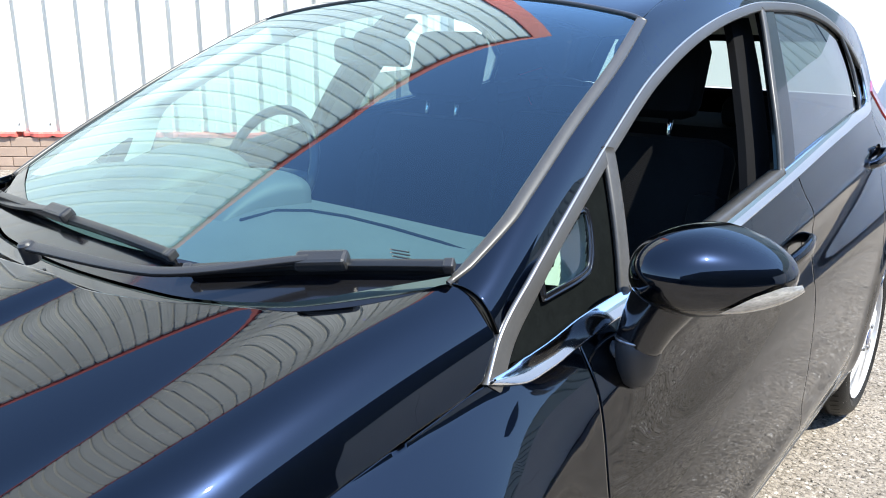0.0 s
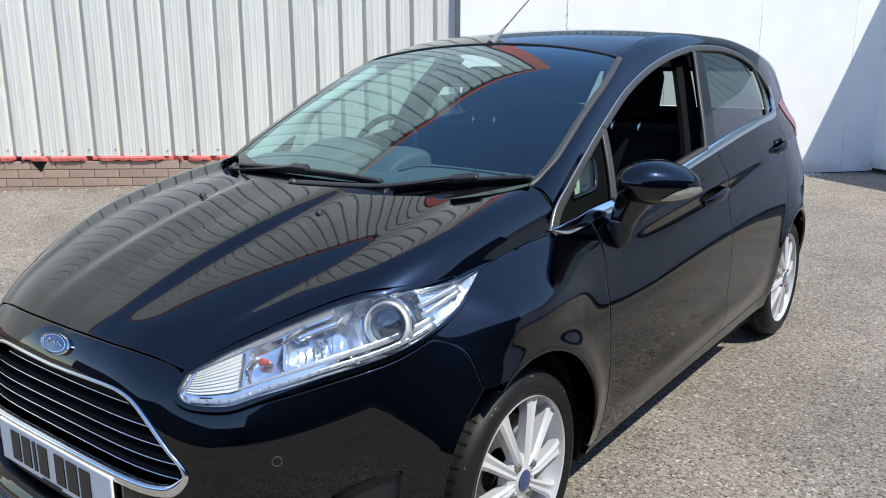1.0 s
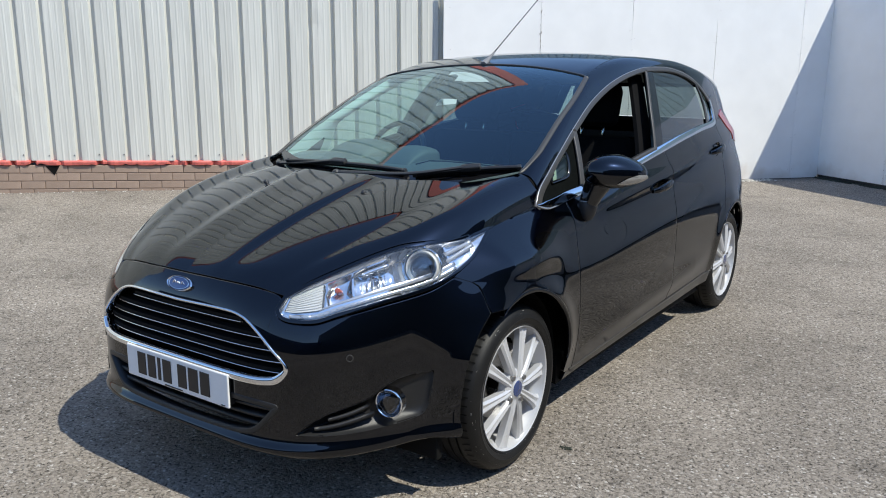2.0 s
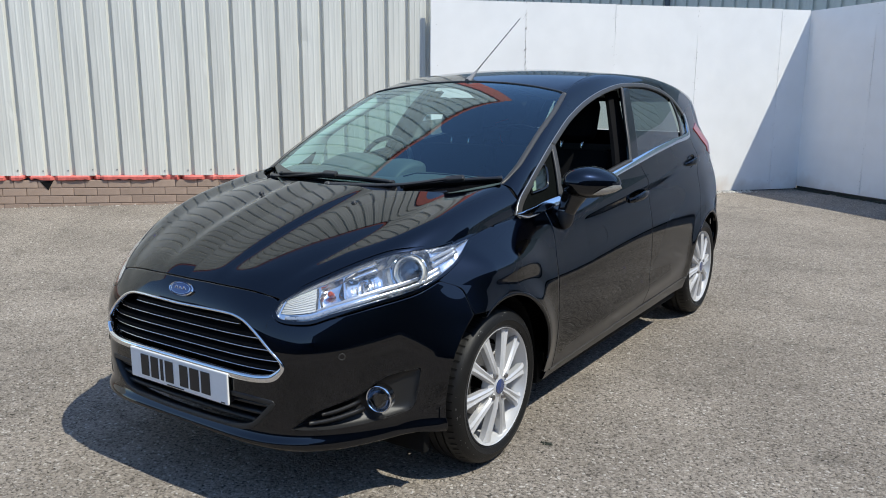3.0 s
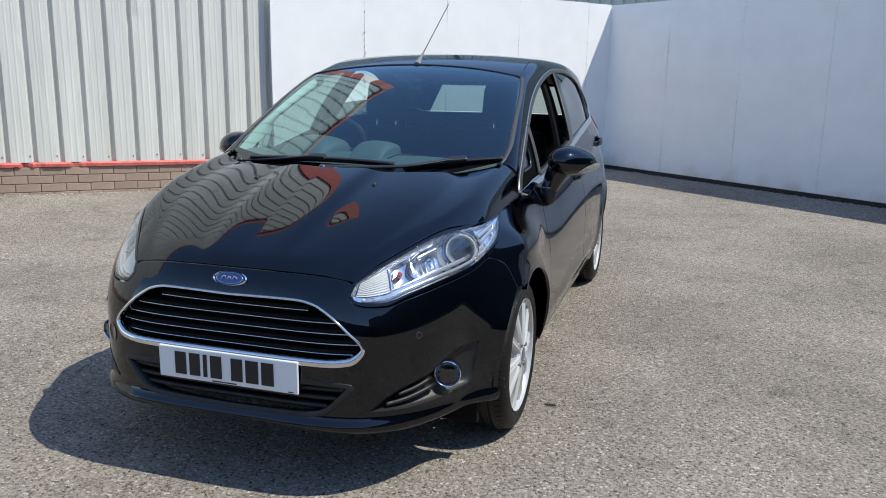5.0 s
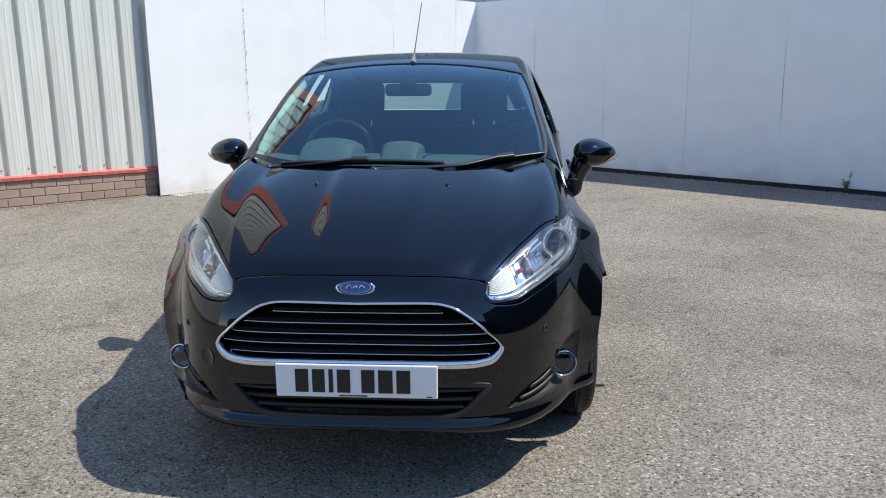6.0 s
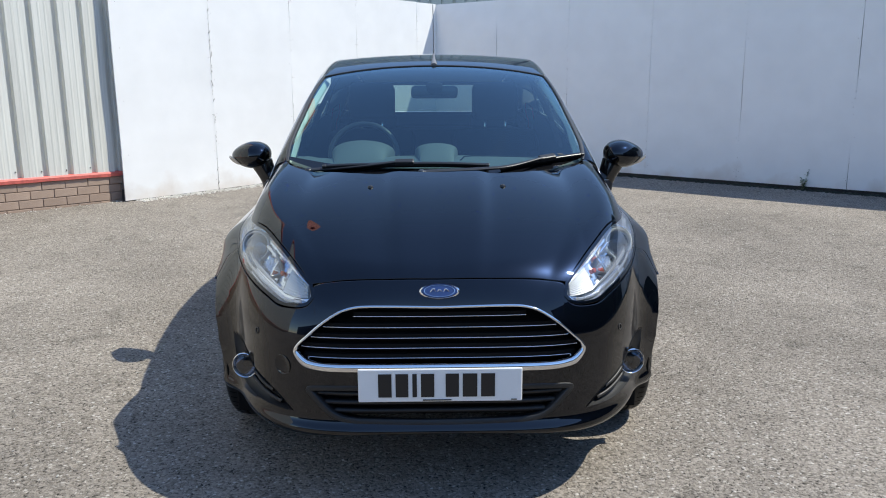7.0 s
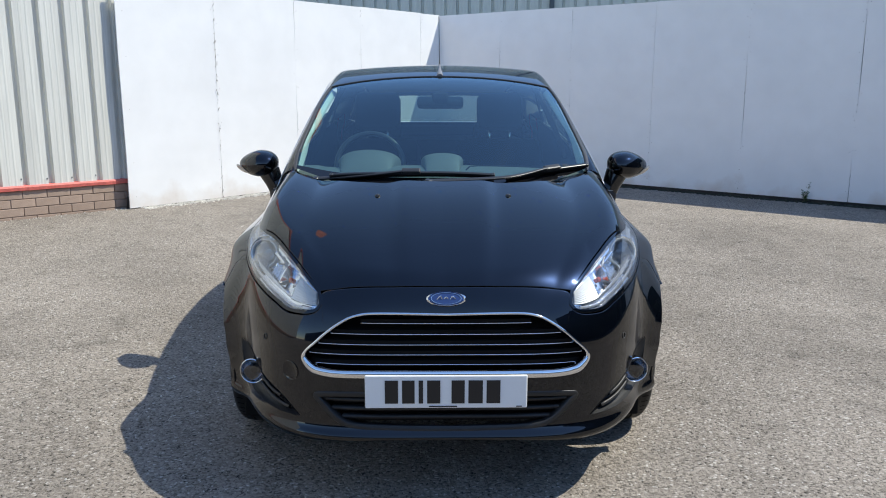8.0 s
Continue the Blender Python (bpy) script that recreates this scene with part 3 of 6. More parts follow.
# outlines on the left half: (x, y, z)
LAMP_TIP, LAMP_IN = (0.717, -0.042, 0.855), (0.411, -0.690, 0.722)
LAMP_TOP = [LAMP_IN, (0.450, -0.625, 0.755), (0.520, -0.515, 0.803), (0.610, -0.350, 0.838), (0.655, -0.270, 0.842), (0.700, -0.150, 0.843), LAMP_TIP]
LAMP_LOW = [(0.402, -0.722, 0.690), (0.425, -0.727, 0.663), (0.462, -0.718, 0.654), (0.520, -0.683, 0.652), (0.570, -0.628, 0.668), (0.645, -0.530, 0.692), (0.722, -0.375, 0.718), (0.746, -0.290, 0.745), (0.752, -0.190, 0.785), (0.731, -0.090, 0.832), LAMP_TIP]
SEAM = [(0.747, -0.280, 0.748), (0.789, -0.207, 0.700), (0.800, -0.195, 0.610)]
QWIN = (0.727, 0.263, 0.899)
SHUT = [(0.717, 0.310, 0.951), (0.708, 0.307, 0.967), (0.687, 0.306, 0.993), (0.664, 0.303, 1.006), (0.645, 0.298, 1.010)]
BONNET_SIDE = LAMP_TOP + [(0.716, 0.060, 0.871), (0.720, 0.150, 0.884), (0.725, 0.215, 0.892), (0.727, 0.262, 0.904)]
COWL = [(SHUT[-1][0], SHUT[-1][1] - 0.002, SHUT[-1][2]), (0.624, 0.241, 1.003), (0.593, 0.198, 0.997), (0.506, 0.140, 0.985), (0.330, 0.030, 0.992), (0.150, -0.005, 0.997), (0.0, -0.012, 0.998)]
BONNET_REAR = [(0.727, 0.262, 0.904), (0.722, 0.288, 0.930)] + [(x, y - 0.002, z) for x, y, z in SHUT] + COWL[1:]
NOSE_TOP = [(0.0, -0.724, 0.744), (0.16, -0.722, 0.744), (0.312, -0.708, 0.740), (0.390, -0.697, 0.729), LAMP_IN]
SCREEN_LOW = [(0.650, 0.322, 1.018), (0.56, 0.250, 1.0), (0.44, 0.165, 0.98), (0.25, 0.105, 0.97), (0.0, 0.085, 0.97)]
SCREEN_SIDE = [(0.650, 0.322, 1.018), (0.645, 0.480, 1.108), (0.624, 0.645, 1.195), (0.603, 0.820, 1.278), (0.567, 1.005, 1.364)]
SCREEN_TOP = [(0.567, 1.005, 1.364), (0.40, 1.025, 1.395), (0.20, 1.038, 1.415), (0.0, 1.042, 1.420)]
ROOF_SIDE = [(0.567, 1.005, 1.364), (0.538, 1.250, 1.428), (0.520, 1.600, 1.455), (0.530, 2.000, 1.430), (0.535, 2.400, 1.400), (0.530, 2.780, 1.345), (0.515, 2.930, 1.315)]
DLO_TOP = [QWIN, (0.717, 0.311, 0.952), (0.703, 0.409, 1.010), (0.686, 0.525, 1.073), (0.657, 0.721, 1.173), (0.629, 0.931, 1.266), (0.612, 1.189, 1.347), (0.606, 1.380, 1.385), (0.604, 1.580, 1.408), (0.608, 1.800, 1.408), (0.620, 2.016, 1.385), (0.648, 2.230, 1.322), (0.681, 2.345, 1.242)]


def spread(half):
    """A line from the right side over the middle to the left, from its left half given outwards-in."""
    return ME(half) + list(reversed(half))[1:]


bonnet = panel("bonnet", ME(list(reversed(NOSE_TOP))) + NOSE_TOP[1:], spread(BONNET_REAR), ME(BONNET_SIDE), BONNET_SIDE, 190, 120, PAINT, "bonnet")
panel("windscreen", spread(SCREEN_LOW), spread(SCREEN_TOP), ME(SCREEN_SIDE), SCREEN_SIDE, 40, 24, SCREEN_GLASS, "cabin", trim=0.004, flange=0, lift=-0.003, label="green-tinted windscreen")
ROOF_REAR = [(0.515, 2.930, 1.315), (0.30, 2.965, 1.345), (0.0, 2.975, 1.355)]
panel("roof", spread(SCREEN_TOP), spread(ROOF_REAR), ME(ROOF_SIDE), ROOF_SIDE, 40, 60, PAINT, "cabin")
both("roof_frame", DLO_TOP[1:], [SHUT[-1]] + SCREEN_SIDE + ROOF_SIDE[1:], SHUT, [DLO_TOP[-1], (0.66, 2.55, 1.28), (0.60, 2.78, 1.30), ROOF_SIDE[-1]], 90, 14, PAINT, "cabin", trim=0.0015)

# bumper skin with its openings
GRILLE = [(0, 0.665), (0.200, 0.667), (0.250, 0.665), (0.300, 0.654), (0.351, 0.626), (0.418, 0.571), (0.457, 0.530), (0.461, 0.518), (0.450, 0.499), (0.421, 0.478), (0.353, 0.470), (0.250, 0.470), (0, 0.470)]
LOWER = [(0, 0.402), (0.30, 0.402), (0.424, 0.392), (0.390, 0.350), (0.345, 0.308), (0.315, 0.296), (0.256, 0.290), (0, 0.286)]
FOG = [(0.479, 0.310), (0.515, 0.345), (0.560, 0.376), (0.640, 0.415), (0.665, 0.445), (0.690, 0.464), (0.741, 0.466), (0.738, 0.400), (0.728, 0.345), (0.715, 0.325), (0.666, 0.314), (0.580, 0.308)]
BUMP_TOP = NOSE_TOP[:-1] + [(0.405, -0.697, 0.719)] + LAMP_LOW[:8] + SEAM
LIP = [(0.0, -0.815, 0.238), (0.20, -0.812, 0.236), (0.352, -0.785, 0.235), (0.473, -0.735, 0.236), (0.616, -0.603, 0.240), (0.705, -0.467, 0.240), (0.784, -0.306, 0.240)]
ARCH_FRONT = [LIP[-1], (0.797, -0.318, 0.340), (0.802, -0.302, 0.450), (0.805, -0.258, 0.545), SEAM[-1]]
holes = [inside(p) for p in (GRILLE, LOWER, FOG)]
bumper = panel("front_bumper", ME(list(reversed(LIP))) + LIP[1:], ME(list(reversed(BUMP_TOP))) + BUMP_TOP[1:], ME(ARCH_FRONT), ARCH_FRONT, 260, 84, PAINT, "bonnet", keep=lambda p: ~(holes[0](p) | holes[1](p) | holes[2](p)))

# flanks: lines of (y, z)
def arch(yc, a0, a1, r=0.352, n=9):
    return [(yc - r * math.cos(radians(a0 + (a1 - a0) * i / n)), 0.30 + r * math.sin(radians(a0 + (a1 - a0) * i / n))) for i in range(n + 1)]


DOOR_FRONT = [(0.452, 0.235), (0.440, 0.360), (0.428, 0.540), (0.440, 0.680), (0.466, 0.800), (0.475, 0.893)]
DOOR_MID = [(1.462, 0.288), (1.475, 0.450), (1.492, 0.640), (1.500, 0.830), (1.452, 1.000), (1.440, 1.026)]
BELT = [(0.475, 0.893), (0.72, 0.924), (1.0, 0.962), (1.25, 1.000), (1.440, 1.026)]
BELT_R = [(1.440, 1.026), (1.70, 1.058), (2.0, 1.088), (2.340, 1.120)]
fender_low = side(arch(0.0, 57, 176)) + side([(0.356, 0.250), (0.400, 0.236), (0.452, 0.235)])
fender_low[0] = SEAM[-1]
fender_top = [SEAM[0], (0.752, -0.190, 0.785), (0.731, -0.090, 0.832), LAMP_TIP, (0.716, 0.060, 0.871), (0.719, 0.160, 0.885), QWIN] + side([(0.36, 0.893), (0.475, 0.893)])
both("front_wing", fender_low, fender_top, list(reversed(SEAM)), side(DOOR_FRONT), 110, 56, PAINT, "bonnet")
both("front_door", side([(0.452, 0.235), (0.8, 0.250), (1.2, 0.272), (1.462, 0.288)]), side(BELT), side(DOOR_FRONT), side(DOOR_MID), 90, 72, PAINT, "none")
rear_edge = [(2.137, 0.310), (2.150, 0.400), (2.195, 0.500), (2.250, 0.570), (2.285, 0.680), (2.318, 0.810), (2.350, 1.000), (2.345, 1.120)]
both("rear_door", side([(1.462, 0.288), (1.80, 0.300), (2.137, 0.310)]), side(BELT_R), side(DOOR_MID), side(rear_edge), 76, 66, PAINT, "none")
quarter_low = side(arch(2.489, 47.5, 180, n=10)) + side([(2.845, 0.25)])
both("rear_wing", quarter_low, side([(2.345, 1.120), (2.60, 1.135), (2.85, 1.130), (2.97, 1.120)]), side(rear_edge[3:]), side([(2.845, 0.25), (2.93, 0.45), (2.97, 0.80), (2.97, 1.120)]), 50, 36, PAINT, "none")
both("rear_pillar", side([(2.345, 1.120), (2.60, 1.135), (2.85, 1.130), (2.97, 1.120)]), [DLO_TOP[-1], (0.66, 2.55, 1.28), (0.60, 2.78, 1.30), ROOF_SIDE[-1]], [side([(2.345, 1.120)])[0], DLO_TOP[-1]], [side([(2.97, 1.12)])[0], (0.585, 2.95, 1.22), ROOF_SIDE[-1]], 30, 14, PAINT, "cabin", trim=0.0)
both("sill", side([(0.40, 0.190), (1.3, 0.215), (2.15, 0.230)]), side([(0.42, 0.236), (1.3, 0.274), (2.137, 0.308)]), side([(0.40, 0.190), (0.42, 0.236)]), side([(2.15, 0.230), (2.137, 0.308)]), 40, 8, PAINT, "none", lift=-0.006)

# tail: gate, glass, bumper
tail_bits = [("rear_bumper", 0.25, 0.62, PAINT), ("tailgate", 0.62, 1.10, PAINT), ("rear_window", 1.10, 1.31, REAR_GLASS)]
for nm, z0, z1, mt in tail_bits:
    row = lambda z, w: [(x, float(tail(np.float64(x), np.float64(z))), z) for x in np.linspace(-w, w, 9)]
    w0, w1 = (0.72, 0.74) if nm == "rear_bumper" else (0.70, 0.60) if nm == "tailgate" else (0.58, 0.47)
    panel(nm, row(z0, w0), row(z1, w1), [row(z0, w0)[0], row(z1, w1)[0]], [row(z0, w0)[-1], row(z1, w1)[-1]], 30, 12, mt, "none" if nm != "rear_window" else "cabin", flange=0.004 if mt is PAINT else 0)
tr = lambda x, z: (x, float(tail(np.float64(x), np.float64(z))), z)
edge = side([(2.845, 0.25), (2.93, 0.45), (2.97, 0.80), (2.97, 1.120)])
both("tail_corner", [tr(0.70, 0.62), edge[1]], [tr(0.58, 1.10), edge[3]], [tr(0.70, 0.62), tr(0.64, 0.85), tr(0.58, 1.10)], edge[1:], 8, 16, PAINT, "none", trim=0.0, flange=0)
both("rear_window_post", [tr(0.57, 1.10), edge[3]], [tr(0.46, 1.31), ROOF_SIDE[-1]], [tr(0.57, 1.10), tr(0.46, 1.31)], [edge[3], (0.585, 2.95, 1.22), ROOF_SIDE[-1]], 8, 12, GLOSS_BLACK, "cabin", trim=0.0, flange=0)
panel("roof_spoiler", spread([tr(0.50, 1.30), tr(0.25, 1.30), tr(0.0, 1.30)]), spread(ROOF_REAR), [(-0.50, tr(0.5, 1.30)[1], 1.30), (-0.515, 2.930, 1.315)], [tr(0.50, 1.30), ROOF_REAR[0]], 24, 4, PAINT, "cabin", trim=0.0, flange=0)


# ---- car: trim and lamps ----
def unit(v):
    return v / (np.linalg.norm(v, axis=-1, keepdims=True) + 1e-12)


def strip_mesh(pts, nrm, half, height, shift=0.0, closed=False, base=0.006, flat=False):
    """A rounded bar along a line on the body: half its width, its height over the surface, shift sideways; half and height may vary."""
    p = np.array(pts, float)
    n = len(p)
    tan = unit(np.roll(p, -1, 0) - np.roll(p, 1, 0)) if closed else unit(np.gradient(p, axis=0))
    nrm = unit(nrm - np.sum(nrm * tan, -1, keepdims=True) * tan)
    cross = np.cross(nrm, tan)
    half, height = np.broadcast_to(half, n)[:, None], np.broadcast_to(height, n)[:, None]
    sec = [(-1.0, -1), (-1.0, 0.35), (-0.72, 0.86), (0.0, 1.0), (0.72, 0.86), (1.0, 0.35), (1.0, -1)]
    if flat:
        sec = [(-1.0, -1), (-1.0, 0.4), (-0.93, 0.85), (-0.84, 0.97), (0.0, 1.0), (0.84, 0.97), (0.93, 0.85), (1.0, 0.4), (1.0, -1)]
    rings = [p + cross * (half * a + shift) + nrm * (height * b if b > 0 else -base) for a, b in sec]
    verts = np.stack(rings, 1).reshape(-1, 3)
    m = len(sec)
    faces = []
    for i in range(n if closed else n - 1):
        j = (i + 1) % n
        for k in range(m):
            faces.append((i * m + k, i * m + (k + 1) % m, j * m + (k + 1) % m, j * m + k))
    if not closed:
        faces += [tuple(range(m)), tuple(reversed(range((n - 1) * m, n * m)))]
    return verts, faces


def strip(name, line, half, height, mat, shape="cabin", n=60, shift=0.0, closed=False, flip=False, parent=None, label="", base=0.006, flat=False, tilt=0.0, facing_to=None):
    p = trace(line + ([line[0]] if closed else []), n)
    if closed:
        p = p[:-1]
    p, nrm = settle(p, shape)
    nrm = unit(nrm + np.array([0.0, 0.0, tilt])) if facing_to is None else np.tile(unit(np.array(facing_to, float)), (len(p), 1))
    v, f = strip_mesh(p, nrm, half, height, shift, closed, base, flat)
    if flip:
        v = [(-x, y, z) for x, y, z in v]
        f = [tuple(reversed(q)) for q in f]
    return link(name, v, f, mat, parent or car, label, smooth=True)


def strips(name, *a, **k):
    return strip(name, *a, **k), strip(name, *a, **k, flip=True)


def tube(name, pts, r, mat, parent, sides=10, smooth_n=0, label=""):
    p = trace(pts, smooth_n) if smooth_n else np.array(pts, float)
    n = len(p)
    rad = np.broadcast_to(r, n) if np.ndim(r) == 0 or len(r) == n else np.interp(np.linspace(0, 1, n), np.linspace(0, 1, len(r)), r)
    tan = unit(np.gradient(p, axis=0))
    ref = np.array([0.0, 0.0, 1.0]) if abs(tan[0][2]) < 0.9 else np.array([1.0, 0.0, 0.0])
    a = unit(np.cross(tan, ref))
    b = np.cross(tan, a)
    ang = np.linspace(0, 2 * math.pi, sides, endpoint=False)
    v = [p[i] + rad[i] * (math.cos(t) * a[i] + math.sin(t) * b[i]) for i in range(n) for t in ang]
    f = [(i * sides + k, i * sides + (k + 1) % sides, (i + 1) * sides + (k + 1) % sides, (i + 1) * sides + k) for i in range(n - 1) for k in range(sides)]
    f += [tuple(reversed(range(sides))), tuple(range((n - 1) * sides, n * sides))]
    return link(name, v, f, mat, parent, label, smooth=True)


def lathe(name, profile, mat, parent, m=None, seg=64, label=""):
    """Turns a profile of (radius, along) round the x axis."""
    v, f = [], []
    k = len(profile)
    for i in range(seg):
        t = 2 * math.pi * i / seg
        for r, x in profile:
            v.append((m or Matrix()) @ Vector((x, r * math.cos(t), r * math.sin(t))))
    for i in range(seg):
        j = (i + 1) % seg
        for a in range(k - 1):
            f.append((i * k + a, i * k + a + 1, j * k + a + 1, j * k + a))
    ob = link(name, v, f, mat, parent, label, smooth=True)
    ob.data.set_sharp_from_angle(angle=radians(35))
    return ob


def facing(at, nrm, roll=0.0):
    """A frame at a place whose x axis looks along nrm."""
    q = Vector(nrm).to_track_quat("X", "Z")
    return Matrix.Translation(at) @ q.to_matrix().to_4x4() @ Matrix.Rotation(roll, 4, "X")


def on_body(x, y, z, shape="bonnet"):
    p, n = settle(np.array([[x, y, z]]), shape)
    return p[0], n[0]


def flipped(ob, name=None):
    """The mirror image of a part across the car's middle."""
    me = ob.data.copy()
    me.transform(Matrix.Diagonal((-1, 1, 1, 1)))
    me.flip_normals()
    o = new(name or ob.name.split(".")[0], me)
    o.parent = ob.parent
    if "label" in ob:
        o["label"] = ob["label"]
    return o


# grille: surround, blades with bright edges, dark back
def front_line(poly, lift=0.0):
    return [(x, float(nose(np.float64(x), np.float64(z))) - lift, z) for x, z in poly]


loop = front_line(GRILLE) + [(-x, y, z) for x, y, z in reversed(front_line(GRILLE)[1:-1])]
p = trace(loop + [loop[0]], 240)[:-1]
p, nrm = settle(p, "bonnet")
low = np.clip((0.535 - p[:, 2]) / 0.05, 0, 1)
v, f = strip_mesh(p, nrm, 0.0042 + 0.0090 * low, 0.005 + 0.005 * low, 0, True, 0.02)
link("grille_surround", v, f, CHROME, car, "chrome grille surround", smooth=True)
half_at = lambda z: float(np.interp(z, [0.470, 0.478, 0.499, 0.520, 0.530, 0.571, 0.626, 0.654, 0.666], [0.30, 0.420, 0.449, 0.459, 0.456, 0.417, 0.350, 0.299, 0.20]))
for z in (0.634, 0.599, 0.565, 0.532, 0.499):
    w = half_at(z) - 0.012 - (0.05 if z > 0.62 else 0)
    xs = np.linspace(-w, w, 61)
    line = [(x, float(nose(np.float64(x), np.float64(z))) + 0.026, z) for x in xs]
    bm_v = [(x, y + dy, z + dz) for x, y, z in line for dy, dz in ((0.001, 0.0085), (0.001, -0.0085), (0.034, -0.004), (0.034, 0.006))]
    q = [(i * 4 + k, i * 4 + (k + 1) % 4, i * 4 + 4 + (k + 1) % 4, i * 4 + 4 + k) for i in range(60) for k in range(4)]
    blade = link("grille_blade", bm_v, q, DARK, car)
    v, f = strip_mesh(line, np.tile([0.0, -1.0, 0.0], (61, 1)), 0.0015, 0.003, -0.0045, False, 0.002)
    link("bright_edge", v, f, CHROME, blade, "thin chrome edge", smooth=True)
part("grille_back", boxed((-0.47, -0.685, 0.28), (0.47, -0.64, 0.67)), DARK, car)

# lower intake
for z in (0.375, 0.345, 0.316):
    w = float(np.interp(z, [0.29, 0.308, 0.35, 0.392], [0.27, 0.33, 0.375, 0.405]))
    xs = np.linspace(-w, w, 41)
    line = [(x, float(nose(np.float64(x), np.float64(z))) + 0.03, z) for x in xs]
    v, f = strip_mesh(line, np.tile([0.0, -1.0, 0.0], (41, 1)), 0.0075, 0.012, 0, False, 0.02)
    link("intake_blade", v, f, BEZEL, car, smooth=True)
loop = front_line(LOWER) + [(-x, y, z) for x, y, z in reversed(front_line(LOWER)[1:-1])]
p, nrm = settle(trace(loop + [loop[0]], 200)[:-1], "bonnet")
v, f = strip_mesh(p, nrm, 0.009, 0.002, 0, True, 0.05)
link("intake_frame", v, f, BEZEL, car, smooth=True)

# fog lamp bezels
def fog_bezel():
    pts = [(x, float(nose(np.float64(x), np.float64(z))), z) for x, z in FOG]
    rim, nrm = settle(trace(pts + [pts[0]], 120)[:-1], "bonnet")
    c = rim.mean(0)
    cn = unit(nrm.mean(0))
    v = np.concatenate([rim + 0.002 * nrm, c + 0.965 * (rim - c) - 0.006 * nrm, c + 0.90 * (rim - c) - 0.018 * nrm, c + 0.45 * (rim - c) - 0.028 * nrm, [c - 0.030 * cn]])
    n = len(rim)
    f = [(r * n + i, r * n + (i + 1) % n, (r + 1) * n + (i + 1) % n, (r + 1) * n + i) for r in range(3) for i in range(n)]
    f += [(3 * n + i, 3 * n + (i + 1) % n, 4 * n) for i in range(n)]
    bz = link("fog_bezel", v, f, BEZEL, car, "satin black fog lamp bezel", smooth=True)
    # two fins that sweep towards the lamp
    for (x0, z0), (x1, z1), bend in (((0.520, 0.326), (0.640, 0.362), 0.006), ((0.552, 0.356), (0.632, 0.388), 0.005)):
        q = [(x0 + (x1 - x0) * t, z0 + (z1 - z0) * t - bend * math.sin(math.pi * t)) for t in np.linspace(0, 1, 9)]
        ln = [(x, float(nose(np.float64(x), np.float64(z))) + 0.016, z) for x, z in q]
        vv, ff = strip_mesh(ln, np.tile([0.30, -0.80, 0.5], (9, 1)), 0.006, 0.006, 0, False, 0.02)
        fin = link("fin", vv, ff, BEZEL, bz, smooth=True)
    at, nn = on_body(0.676, -0.516, 0.391)
    at = at + 0.004 * nn + np.array([0, -0.012, 0])
    m = facing(at, unit(0.20 * nn + np.array([0.0, -0.80, 0.02])))
    ring = lathe("fog_ring", [(0.0445, -0.03), (0.0455, -0.004), (0.0462, 0.0015), (0.0452, 0.0048), (0.0432, 0.0058), (0.0412, 0.0040), (0.0402, 0.0), (0.0395, -0.012)], CHROME, bz, m, 48, "chrome ring")
    lens = lathe("fog_lens", [(0.0400, -0.008), (0.034, 0.0), (0.020, 0.004), (0.0001, 0.005)], FOG_GLASS, bz, m, 40)
    bowl = lathe("fog_bowl", [(0.0397, -0.012), (0.033, -0.030), (0.013, -0.044), (0.0001, -0.046)], CHROME, bz, m, 40)
    cup = lathe("fog_cup", [(0.0001, -0.012), (0.0125, -0.013), (0.0125, -0.034), (0.0001, -0.035)], SATIN_BLACK, bz, m, 24)
    return bz


bz = fog_bezel()
left_children = list(bz.children)
bz2 = flipped(bz)
for o in left_children:
    c = flipped(o)
    c.parent = bz2
# number plate, badge, sensors, washers, aerial
plate = part("number_plate", boxed((-0.26, -0.796, 0.3605), (0.26, -0.788, 0.4715), 0.004), PLATE_WHITE, car, "white number plate with dark marks")
part("plate_holder", boxed((-0.255, -0.788, 0.366), (0.255, -0.765, 0.466), 0.003), SATIN_BLACK, car)
x = -0.196
for w, gap in ((0.042, 0.013), (0.040, 0.013), (0.014, 0.013), (0.042, 0.036), (0.042, 0.012), (0.046, 0.012), (0.044, 0)):
    part("mark", boxed((x, -0.7985, 0.378), (x + w, -0.7955, 0.455)), PLATE_BLACK, plate)
    x += w + gap
part("mark", boxed((-0.055, -0.7980, 0.3655), (0.035, -0.7958, 0.3690)), PLATE_BLACK, plate)
part("mark", boxed((0.225, -0.7980, 0.3655), (0.243, -0.7958, 0.3685)), PLATE_BLACK, plate)
at, nn = on_body(0.0, -0.753, 0.712)
m = facing(at + 0.002 * nn, nn) @ Matrix.Diagonal((1, 1.0, 0.40, 1))
badge = lathe("badge", [(0.062, -0.006), (0.063, 0.004), (0.0585, 0.0075), (0.0555, 0.005), (0.0555, 0.003)], CHROME, car, m, 64, "oval badge with chrome rim")
lathe("badge_field", [(0.0556, 0.003), (0.054, 0.0055), (0.0001, 0.0075)], BADGE_BLUE, badge, m, 64, "blue enamel field")
lathe("badge_line", [(0.049, 0.0060), (0.0485, 0.0075), (0.0465, 0.0075), (0.046, 0.0060)], CHROME, badge, m, 64)
tube("badge_mark", [tuple(at + np.array([dx, 0, dz]) + 0.009 * nn) for dx, dz in ((-0.030, -0.004), (-0.018, 0.008), (-0.010, -0.006), (0.0, 0.005), (0.010, -0.005), (0.020, 0.007), (0.030, -0.002))], 0.0016, CHROME, badge, 6, 40)
